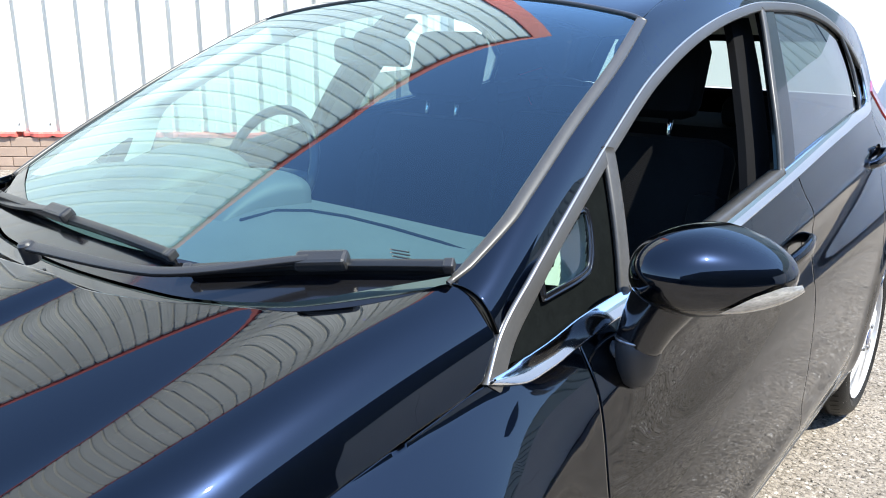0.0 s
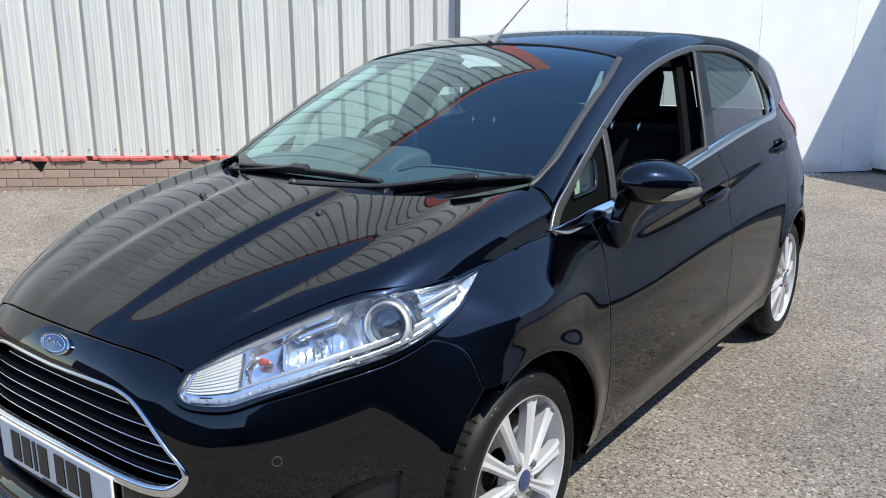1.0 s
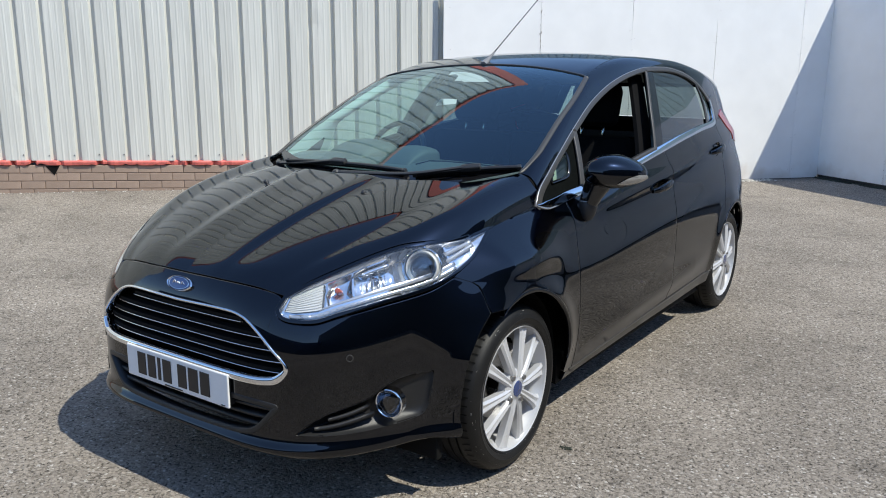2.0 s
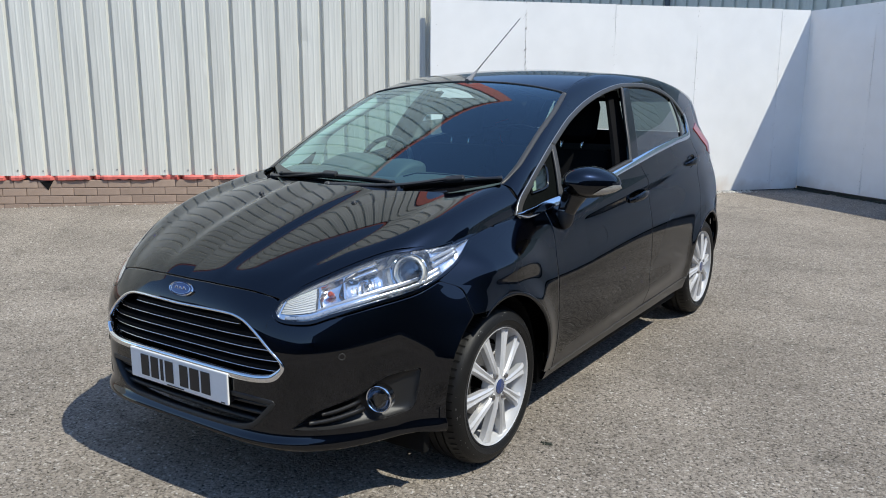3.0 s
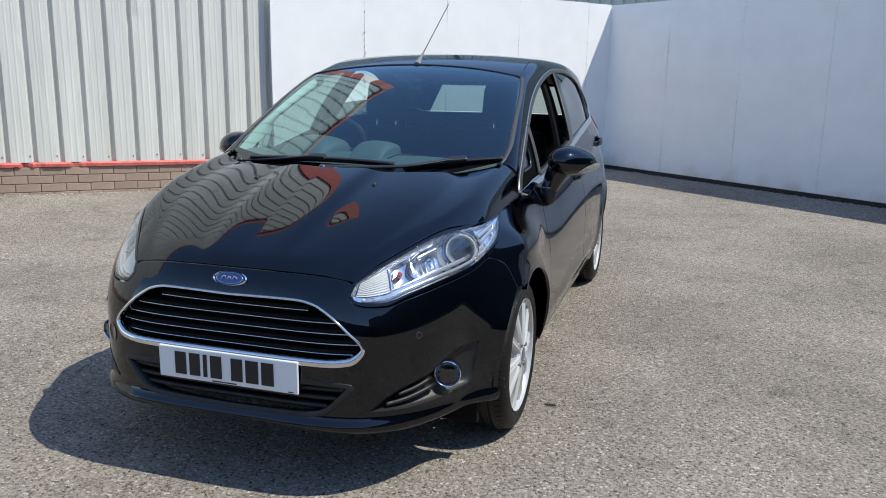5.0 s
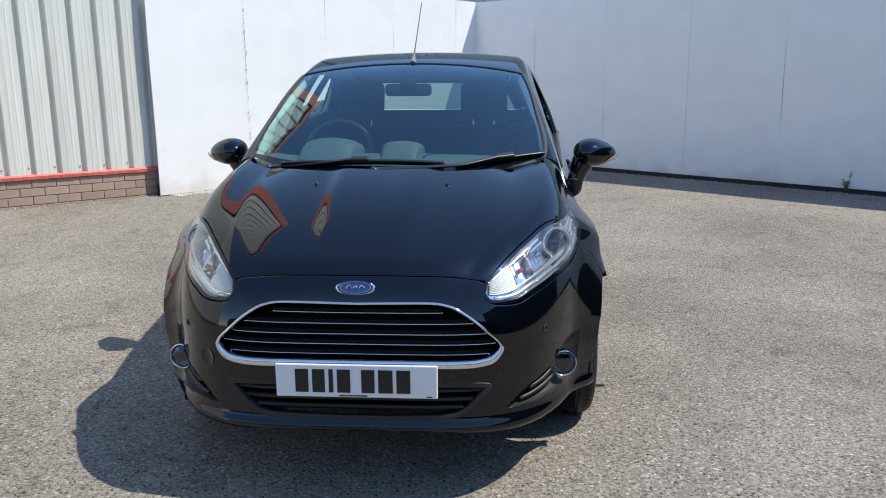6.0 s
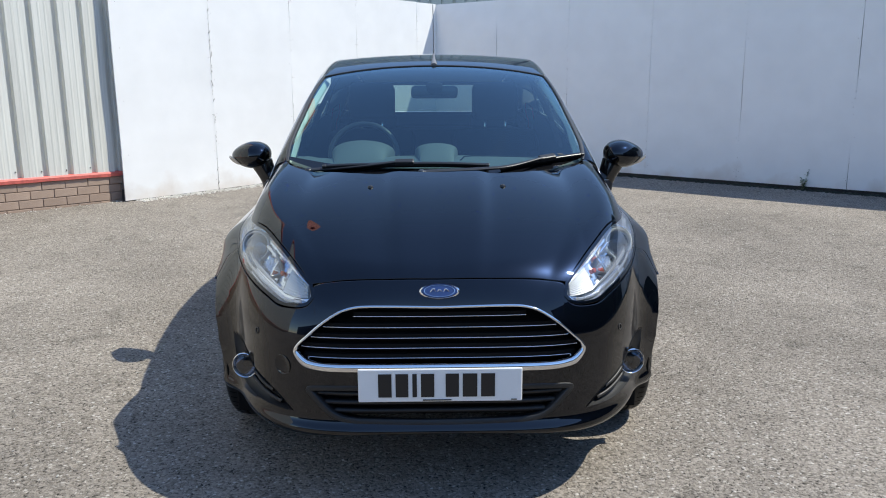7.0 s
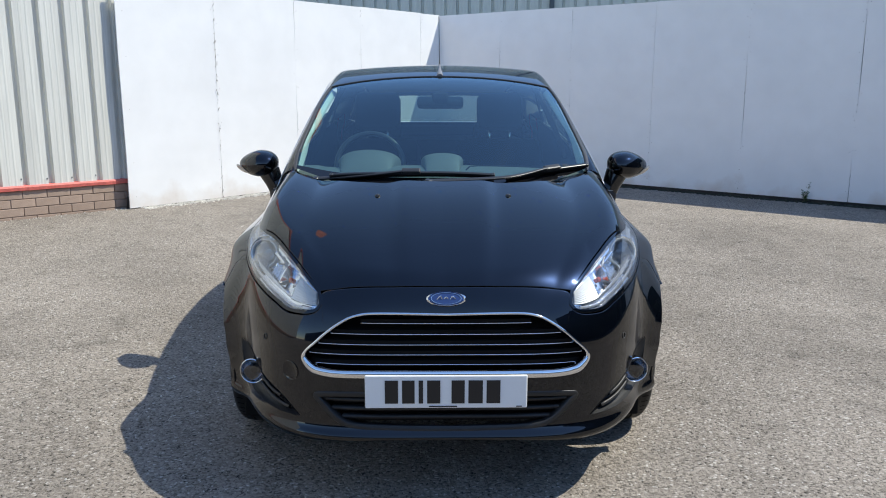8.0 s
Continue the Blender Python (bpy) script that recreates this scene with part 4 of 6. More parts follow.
for x, y, z in ((0.605, -0.622, 0.548), (-0.605, -0.622, 0.548)):
    at, nn = on_body(x, y, z)
    lathe("parking_sensor", [(0.011, -0.004), (0.011, 0.0022), (0.009, 0.0024), (0.0088, 0.0004)], TRIM, car, facing(at, nn), 24)
at, nn = on_body(-0.509, -0.714, 0.462)
lathe("towing_cover", [(0.034, -0.004), (0.0335, 0.0012), (0.0322, 0.0016), (0.031, 0.0008), (0.0001, 0.001)], PAINT, car, facing(at, nn), 40)
for x in (-0.254, 0.252):
    at, nn = on_body(x, -0.140, 0.963)
    noz = lathe("washer_jet", [(0.012, -0.004), (0.011, 0.002), (0.007, 0.007), (0.0001, 0.009)], SATIN_BLACK, car, facing(at, nn), 20)
at, nn = on_body(0.0, 1.065, 1.435, "cabin")
RAKE = Vector((0, 0.523, 0.340)).normalized()
foot = lathe("aerial", [(0.0001, -0.020), (0.017, -0.016), (0.016, 0.006), (0.0105, 0.034), (0.0065, 0.066), (0.005, 0.100), (0.0001, 0.101)], AERIAL, car, facing(at, RAKE), 20, "black raked roof aerial")
tube("mast", [tuple(at + np.array(RAKE) * d) for d in (0.095, 0.15, 0.3, 0.62)], [0.0034, 0.0028, 0.0025, 0.0024], SATIN_BLACK, foot, 8)

# headlamps
def lamp_net(nu, nv, trim):
    top = LAMP_TOP
    low = LAMP_LOW
    tip = np.array(LAMP_TIP)
    return settle(coons(low, top, [LAMP_LOW[0], LAMP_IN], [tuple(tip), tuple(tip + np.array([-0.004, 0.004, 0.002]))], nu, nv, trim), "bonnet")


def headlamp():
    p, nrm = lamp_net(120, 40, 0.003)
    v, f = net_mesh(p, nrm, 0.0)
    body = lathe("headlamp", [(0.02, -0.01), (0.02, 0.0), (0.0001, 0.001)], DARK, car, Matrix.Translation((0.56, -0.50, 0.68)), 12, "clear headlamp with projector and bright reflectors")
    lens = link("lamp_lens", v, f, LAMP_GLASS, body, smooth=True)
    lens.visible_shadow = False
    nv, nu = p.shape[0] - 1, p.shape[1] - 1
    u, w = np.meshgrid(np.linspace(0, 1, nu + 1), np.linspace(0, 1, nv + 1))
    # stepped chambers: fluted corner, turn lamp, main beam, projector well, smooth outer tip
    deep = np.full(u.shape, 0.014)
    room = lambda a, b, low=0.24, high=0.90: (u > a) & (u < b) & (w > low) & (w < high)
    deep = np.where(room(0.04, 0.19), 0.026, deep)
    deep = np.where(room(0.20, 0.295), 0.046 - 2.5 * (u - 0.25) ** 2 - 0.020 * (w - 0.58) ** 2, deep)
    deep = np.where(room(0.315, 0.50), 0.058 - 1.2 * (u - 0.44) ** 2 - 0.110 * (w - 0.58) ** 2, deep)
    deep = np.where(room(0.495, 0.715, 0.22, 0.93), 0.080 - 1.6 * (u - 0.58) ** 2 - 0.06 * (w - 0.55) ** 2, deep)
    deep = np.where(room(0.73, 0.97, 0.10, 0.94), 0.020 * np.clip((0.97 - u) / 0.12, 0, 1) + 0.006, deep)
    deep = deep * np.clip(np.minimum(w, 1 - w) / 0.05, 0, 1) ** 0.6 * np.clip(np.minimum(u / 0.03, (1 - u) / 0.06), 0, 1) ** 0.7
    q = p - (0.0035 + deep)[..., None] * nrm
    # open well round the projector
    seat = p[int(round(0.52 * nv)), int(round(0.60 * nu))]
    facing_n = nrm[int(round(0.52 * nv)), int(round(0.60 * nu))]
    aim = unit(0.25 * facing_n + np.array([0.10, -0.95, 0.12]))
    seat = seat - 0.030 * facing_n
    ahead = (q - seat) @ aim
    away = np.linalg.norm(q - seat - ahead[..., None] * aim, axis=-1)
    q = q + np.minimum(0, -0.012 + 0.07 * np.clip((away - 0.064) / 0.030, 0, 1) - ahead)[..., None] * aim * (away < 0.094)[..., None]
    v, f = net_mesh(q, nrm, 0.0)
    shell_ob = link("reflector", v, f, BRIGHT, body, "bright moulded reflector with stepped chambers", smooth=True)
    shell_ob.data.set_sharp_from_angle(angle=radians(32))
    edge = np.concatenate([p[0], p[1:, -1], p[-1, ::-1][1:], p[::-1, 0][1:-1]])
    en = np.concatenate([nrm[0], nrm[1:, -1], nrm[-1, ::-1][1:], nrm[::-1, 0][1:-1]])
    v, f = strip_mesh(edge, en, 0.0055, 0.0006, 0, True, 0.01, True)
    link("lamp_gasket", v, f, PAINT, body, smooth=True)
    spot = lambda a, b, d: (lambda i, k: (p[k, i] - d * nrm[k, i], nrm[k, i]))(int(round(a * nu)), int(round(b * nv)))
    # projector
    m = facing(seat, aim)
    pr = lathe("projector", [(0.053, -0.030), (0.055, -0.006), (0.052, 0.007), (0.048, 0.005), (0.044, -0.010)], PALE_FLUTE, body, m, 40, "pale silvered projector ring")
    lathe("well_ring", [(0.0635, -0.014), (0.0635, -0.006), (0.0615, -0.004), (0.059, -0.008), (0.0585, -0.016)], CHROME, pr, m, 40)
    lathe("projector_lens", [(0.044, -0.008), (0.041, 0.006), (0.032, 0.015), (0.018, 0.020), (0.0001, 0.022)], DARK_GLASS, pr, m, 40)
    lathe("projector_bowl", [(0.041, -0.010), (0.036, -0.024), (0.022, -0.040), (0.0001, -0.048)], SATIN_METAL, pr, m, 32)
    lathe("projector_shutter", [(0.024, -0.030), (0.023, -0.026), (0.0001, -0.026)], STEEL, pr, m @ Matrix.Translation((0, 0, -0.012)), 24)
    # main-beam bowl with a bulb cap
    at, nn = spot(0.40, 0.60, 0.024)
    m = facing(at, unit(0.5 * nn + np.array([0.1, -0.85, 0.1])))
    bulb = lathe("main_beam_bulb", [(0.010, -0.030), (0.010, -0.012), (0.006, -0.004), (0.0001, -0.003)], CHROME, body, m, 20)
    # hooded shield above the bulb, with ribs cast in the chamber's floor
    hood = [spot(a, 0.80, 0.030) for a in (0.345, 0.37, 0.40, 0.43, 0.455)]
    vv, ff = strip_mesh(trace([tuple(c[0]) for c in hood], 16), trace([tuple(c[1]) for c in hood], 16), 0.006, 0.010, 0, False, 0.02, True)
    link("bulb_hood", vv, ff, BRIGHT, body, smooth=True)
    for a in np.linspace(0.335, 0.435, 5):
        ln = trace([tuple(spot(a + 0.012 * w, w, 0.046 - 0.02 * abs(w - 0.5))[0]) for w in (0.28, 0.45, 0.62)], 8)
        vv, ff = strip_mesh(ln, np.tile(spot(a, 0.5, 0)[1], (9, 1)), 0.0012, 0.004, 0, False, 0.006)
        link("chamber_rib", vv, ff, BRIGHT, body, smooth=True)
    # amber turn bulb, dark fin beside it
    at, nn = spot(0.245, 0.60, 0.022)
    m = facing(at, unit(nn + np.array([0, -0.6, 0])))
    lathe("turn_bulb", [(0.009, -0.02), (0.009, 0.001), (0.006, 0.005), (0.0001, 0.006)], AMBER, body, m, 20, "amber bulb")
    # light bar along the foot, with its row of small cells, and two blades at the outer tip
    deepspot = lambda a, b: q[int(round(b * nv)), int(round(a * nu))]
    sweep = [spot(a, 0.25, 0.018) for a in np.linspace(0.16, 0.74, 9)]
    vv, ff = strip_mesh(trace([tuple(c[0]) for c in sweep], 33), trace([tuple(c[1]) for c in sweep], 33), np.interp(np.linspace(0, 1, 34), [0, 0.5, 1], [0.002, 0.007, 0.006]), 0.002, 0, False, 0.03, True)
    link("light_blade", vv, ff, GUIDE, body, "pale swept light blade", smooth=True)
    # pale fluted block filling the inner corner
    a, b, lo, hi = int(0.045 * nu), int(0.185 * nu), int(0.26 * nv), int(0.90 * nv)
    fine = np.linspace(lo, hi, 73)
    k = fine.astype(int).clip(0, nv - 1)
    mix = (fine - k)[:, None, None]
    face = (p[k] * (1 - mix) + p[k + 1] * mix)[:, a:b + 1]
    out = (nrm[k] * (1 - mix) + nrm[k + 1] * mix)[:, a:b + 1]
    tooth = 0.0035 * (np.arange(73) % 8) / 7
    v, f = net_mesh(face - (0.012 + tooth)[:, None, None] * out, out, 0.0)
    link("fluted_corner", v, f, PALE_FLUTE, body, "pale fluted corner reflector")
    for pts in ([(0.30, 0.30), (0.285, 0.55), (0.31, 0.80), (0.37, 0.90)], [(0.21, 0.32), (0.20, 0.55), (0.215, 0.80)]):
        ln = trace([tuple(deepspot(a, b) + 0.002 * spot(a, b, 0)[1]) for a, b in pts], 12)
        vv, ff = strip_mesh(ln, np.tile(spot(0.4, 0.5, 0)[1], (13, 1)), 0.0028, 0.003, 0, False, 0.01)
        link("chamber_edge", vv, ff, STEEL, body, smooth=True)
    row = [p[4, i] - 0.010 * nrm[4, i] for i in range(8, nu - 30, 2)]
    rn = np.array([nrm[4, i] for i in range(8, nu - 30, 2)])
    vv, ff = strip_mesh(row, rn, 0.0050, 0.0025, 0, False, 0.01, True)
    link("light_bar", vv, ff, GUIDE, body, "pale daytime light bar", smooth=True)
    for i in range(14, nu - 34, 3):
        c, n_ = p[4, i] - 0.0055 * nrm[4, i], nrm[4, i]
        lathe("light_cell", [(0.0022, -0.003), (0.0022, -0.001), (0.0001, 0.0)], CHROME, body, facing(c, n_), 8)
    for b in (0.42, 0.66):
        a0, n0 = spot(0.70, b, 0.010)
        a1, n1 = spot(0.86, b + 0.06, 0.010)
        ln = [tuple(a0 + (a1 - a0) * t) for t in np.linspace(0, 1, 9)]
        vv, ff = strip_mesh(ln, np.tile(n0, (9, 1)), 0.0065, 0.004, 0, False, 0.01)
        link("tip_blade", vv, ff, GUIDE, body, smooth=True)
    return body


def mirror_part(ob):
    """A part and its own pieces on the other side of the car."""
    twin = flipped(ob)
    for c in list(ob.children):
        k = flipped(c)
        k.parent = twin
        k.visible_shadow = c.visible_shadow
        for s in list(c.children):
            g = flipped(s)
            g.parent = k
    return twin


mirror_part(headlamp())

# ---- car: windows, frames, bright belt ----
GLASS_MARKS = [((0.528, 0.305, 1.037), (0.558, 0.313, 1.036)), ((0.532, 0.301, 1.034), (0.563, 0.309, 1.033)), ((0.539, 0.297, 1.031), (0.567, 0.304, 1.03)), ((0.546, 0.294, 1.028), (0.568, 0.298, 1.026)), ((0.554, 0.292, 1.025), (0.566, 0.293, 1.024))]
SCREEN_RUBBER = [(0.641, 0.297, 1.010), (0.648, 0.336, 1.032), (0.651, 0.420, 1.075)] + SCREEN_SIDE[1:]
strips("screen_rubber", SCREEN_RUBBER, np.interp(np.linspace(0, 1, 81), [0, 0.05, 0.2, 1], [0.004, 0.008, 0.0105, 0.0105]), 0.004, WEATHERED, n=80, label="grey rubber screen strip")
FRIT_TOP = [(0.645, 0.338, 1.029), (0.56, 0.290, 1.019), (0.47, 0.244, 1.009), (0.27, 0.172, 0.998), (0.0, 0.150, 0.993)]
panel("screen_border", spread(SCREEN_LOW), spread(FRIT_TOP), ME([SCREEN_LOW[0], FRIT_TOP[0]]), [SCREEN_LOW[0], FRIT_TOP[0]], 50, 4, GLOSS_BLACK, "cabin", trim=0.0, flange=0, lift=-0.001, label="black printed screen border")
strip("screen_head_seal", spread(SCREEN_TOP), 0.006, 0.002, SATIN_BLACK, n=80)
strips("shut_seal", [(0.724, 0.285, 0.925)] + SHUT, 0.008, -0.006, DARK, n=30, base=0.05)
FRAME_HALF = np.interp(np.linspace(0, 1, 121), [0, 0.03, 0.12, 1], [0.0165, 0.016, 0.0118, 0.0118])
strips("window_frame", DLO_TOP, FRAME_HALF, 0.003, WEATHERED, n=120, shift=-FRAME_HALF[:, None], flat=True, label="dark grey window frame")
strips("frame_bead", DLO_TOP, 0.0018, 0.0042, SATIN_METAL, n=120, shift=-0.0016, label="thin bright edge bead")
belt_line = [(0.730, 0.266, 0.900), (0.740, 0.330, 0.894), (0.743, 0.400, 0.898), (0.745, 0.500, 0.912)] + [(BELTX(y), y, z + 0.006) for y, z in BELT[1:] + BELT_R[1:]] + [(0.712, 2.352, 1.180), (0.683, 2.347, 1.238)]
strips("belt_chrome", belt_line, np.interp(np.linspace(0, 1, 161), [0, 0.035, 0.1, 1], [0.003, 0.0175, 0.0185, 0.0165]), 0.006, CHROME, n=160, flat=True, facing_to=(0.86, -0.04, 0.50), label="chrome belt strip")
inner_belt = [(BELTX(y) - 0.006, y, z + 0.022) for y, z in [(0.64, 0.915)] + BELT[2:-1] + [(1.36, 1.015)]]
strips("window_sill_rubber", inner_belt, 0.009, 0.005, TRIM, n=60, base=0.03)
up = lambda pts: [(BELTX(y) - 0.55 * (z - BELTZ(y)), y, z) for y, z in pts]
both("centre_pillar", up([(1.345, 1.030), (1.455, 1.048)]), up([(1.570, 1.392), (1.665, 1.396)]), up([(1.345, 1.030), (1.430, 1.200), (1.570, 1.392)]), up([(1.455, 1.048), (1.545, 1.220), (1.665, 1.396)]), 8, 20, GLOSS_BLACK, "cabin", lift=-0.003, trim=0)
both("pillar_lining", up([(1.285, 1.00), (1.44, 1.03)]), up([(1.515, 1.385), (1.64, 1.390)]), up([(1.285, 1.00), (1.385, 1.200), (1.515, 1.385)]), up([(1.44, 1.03), (1.535, 1.220), (1.64, 1.390)]), 6, 14, SEAT, "cabin", lift=-0.06, trim=0, flange=0.02)
strips("pillar_edge", up([(1.345, 1.030), (1.430, 1.200), (1.570, 1.380)]), 0.010, 0.004, TRIM, n=30)
PANE = [(0.428, 0.966), (0.434, 0.992), (0.582, 1.063), (0.590, 1.058), (0.552, 0.981)]


def in_pane(c, grow=0.0):
    """Whether face centres c lie within the small window's outline, by (y, z)."""
    poly = np.array(PANE)
    poly = poly + grow * unit(poly - poly.mean(0))
    y, z = c[..., 1], c[..., 2]
    r = np.zeros(y.shape, bool)
    for (y0, z0), (y1, z1) in zip(poly, np.roll(poly, -1, 0)):
        r ^= ((z0 > z) != (z1 > z)) & (y < (y1 - y0) * (z - z0) / (z1 - z0 + 1e-12) + y0)
    return r


centres = lambda p: (p[:-1, :-1] + p[1:, :-1] + p[:-1, 1:] + p[1:, 1:]) / 4
both("quarter_surround", up([(0.290, 0.905), (0.45, 0.910), (0.625, 0.930)]), up([(0.670, 1.125), (0.680, 1.130), (0.692, 1.135)]), up([(0.290, 0.905), (0.480, 1.020), (0.670, 1.125)]), up([(0.625, 0.930), (0.692, 1.135)]), 44, 44, MATTE, "cabin", lift=-0.010, trim=0, flange=0, keep=lambda p: ~in_pane(centres(p)), label="black border of the quarter window")
strips("quarter_edge", [tuple(q) for q in up(PANE)], 0.0045, -0.004, GLOSS_BLACK, n=60, closed=True, base=0.010)
both("front_quarter_glass", up([(0.424, 0.962), (0.560, 0.978)]), up([(0.582, 1.066), (0.596, 1.064)]), up([(0.424, 0.962), (0.434, 0.994), (0.582, 1.066)]), up([(0.560, 0.978), (0.596, 1.064)]), 14, 14, SIDE_GLASS, "cabin", lift=-0.012, trim=0, flange=0, label="small clear quarter window")
strips("quarter_post", up([(0.628, 0.925), (0.700, 1.140)]), 0.016, 0.004, TRIM, n=20)
GLASS_REAR_FOOT = [(1.455, 1.048), (1.80, 1.085), (2.165, 1.118)]
panel("rear_door_glass", up(GLASS_REAR_FOOT), up([(1.660, 1.402), (1.90, 1.398), (2.150, 1.345)]), up([(1.455, 1.048), (1.545, 1.220), (1.660, 1.402)]), up([(2.165, 1.118), (2.150, 1.345)]), 24, 16, TINT_GLASS, "cabin", lift=-0.008, trim=0, flange=0, label="dark privacy glass")
panel("rear_door_glass", up(GLASS_REAR_FOOT), up([(1.525, 1.180), (1.85, 1.192), (2.160, 1.200)]), up([(1.455, 1.048), (1.490, 1.115), (1.525, 1.180)]), up([(2.165, 1.118), (2.160, 1.200)]), 24, 10, TINT_GLASS, "cabin", lift=-0.008, trim=0, flange=0, flip=True, label="dark privacy glass, wound half down")
strips("rear_glass_post", up([(2.185, 1.112), (2.215, 1.220), (2.190, 1.330)]), 0.012, 0.002, SATIN_BLACK, n=20)
both("rear_quarter_glass", up([(2.200, 1.115), (2.330, 1.130)]), up([(2.205, 1.325), (2.330, 1.245)]), up([(2.200, 1.115), (2.205, 1.325)]), up([(2.330, 1.130), (2.330, 1.245)]), 10, 12, TINT_GLASS, "cabin", lift=-0.008, trim=0, flange=0, label="dark privacy glass")
panel("front_door_glass", up([(0.640, 0.930), (1.0, 0.965), (1.345, 1.030)]), up([(0.720, 1.168), (1.183, 1.340), (1.560, 1.402)]), up([(0.640, 0.930), (0.720, 1.168)]), up([(1.345, 1.030), (1.430, 1.200), (1.560, 1.402)]), 24, 16, SIDE_GLASS, "cabin", lift=-0.010, trim=0, flange=0, flip=True, label="clear side window")

for a, b in GLASS_MARKS:
    strip("glass_mark", [a, b], 0.0012, 0.0006, PLATE_BLACK, n=6, base=0.0002)

# scuttle between bonnet and screen
cowl_net = coons(spread([(x, y + 0.004, z - 0.030) for x, y, z in COWL]), spread([(x, y, z - 0.012) for x, y, z in SCREEN_LOW]), ME([(0.645, 0.299, 0.988), (0.650, 0.322, 1.006)]), [(0.645, 0.299, 0.988), (0.650, 0.322, 1.006)], 60, 8)
cowl_net[2:7, :, 2] -= 0.010
v, f = net_mesh(cowl_net, np.tile([0.0, 0.0, 1.0], cowl_net.shape[:2] + (1,)), 0.03)
link("scuttle", v, f, GLOSS_BLACK, car, "glossy black scuttle panel", smooth=True)


def wiper(a, mid, b, pivot, elbow):
    """A flat-blade wiper lying on the screen from a to b, clipped at mid to an arm from its pivot."""
    lift = np.array([0, -0.012, 0.022])
    line, nrm = settle(trace([a, mid, b], 40), "cabin")
    vv, ff = strip_mesh(line + 0.016 * nrm, nrm, 0.0075, 0.006, 0, False, 0.004, True)
    w = link("wiper", vv, ff, WIPER, car, "black flat-blade wiper", smooth=True)
    vv, ff = strip_mesh(line, nrm, 0.002, 0.013, 0, False, 0.001)
    link("wiper_rubber", vv, ff, RUBBER, w)
    c, n_ = on_body(*mid, "cabin")
    d = unit(np.array(b) - np.array(a))
    m = Matrix.Translation(c + 0.026 * n_) @ Matrix((d, np.cross(n_, d), n_)).transposed().to_4x4()
    part("clip", boxed((-0.040, -0.014, -0.012), (0.040, 0.014, 0.010), 0.006, m), SATIN_BLACK, w)
    for e in (line[0], line[-1]):
        part("end_cap", boxed((-0.008, -0.009, 0.008), (0.008, 0.009, 0.024), 0.003, Matrix.Translation(e) @ Matrix((d, np.cross(n_, d), n_)).transposed().to_4x4()), SATIN_BLACK, w)
    arm = trace([pivot, elbow, tuple(c + 0.032 * n_)], 24)
    vv, ff = strip_mesh(arm, np.tile(n_, (25, 1)), np.linspace(0.010, 0.006, 25), 0.003, 0, False, 0.004, True)
    link("wiper_arm", vv, ff, SATIN_BLACK, w, smooth=True)
    lathe("wiper_pivot", [(0.014, -0.03), (0.014, 0.003), (0.010, 0.007), (0.0001, 0.008)], SATIN_BLACK, w, facing(pivot, (0, -0.3, 1)), 20)


wiper((0.270, 0.148, 0.980), (0.470, 0.235, 1.006), (0.635, 0.312, 1.019), (-0.060, 0.055, 0.992), (0.255, 0.082, 1.004))
wiper((-0.470, 0.200, 0.985), (-0.130, 0.163, 0.998), (0.215, 0.158, 0.991), (-0.540, 0.205, 0.985), (-0.330, 0.165, 1.004))


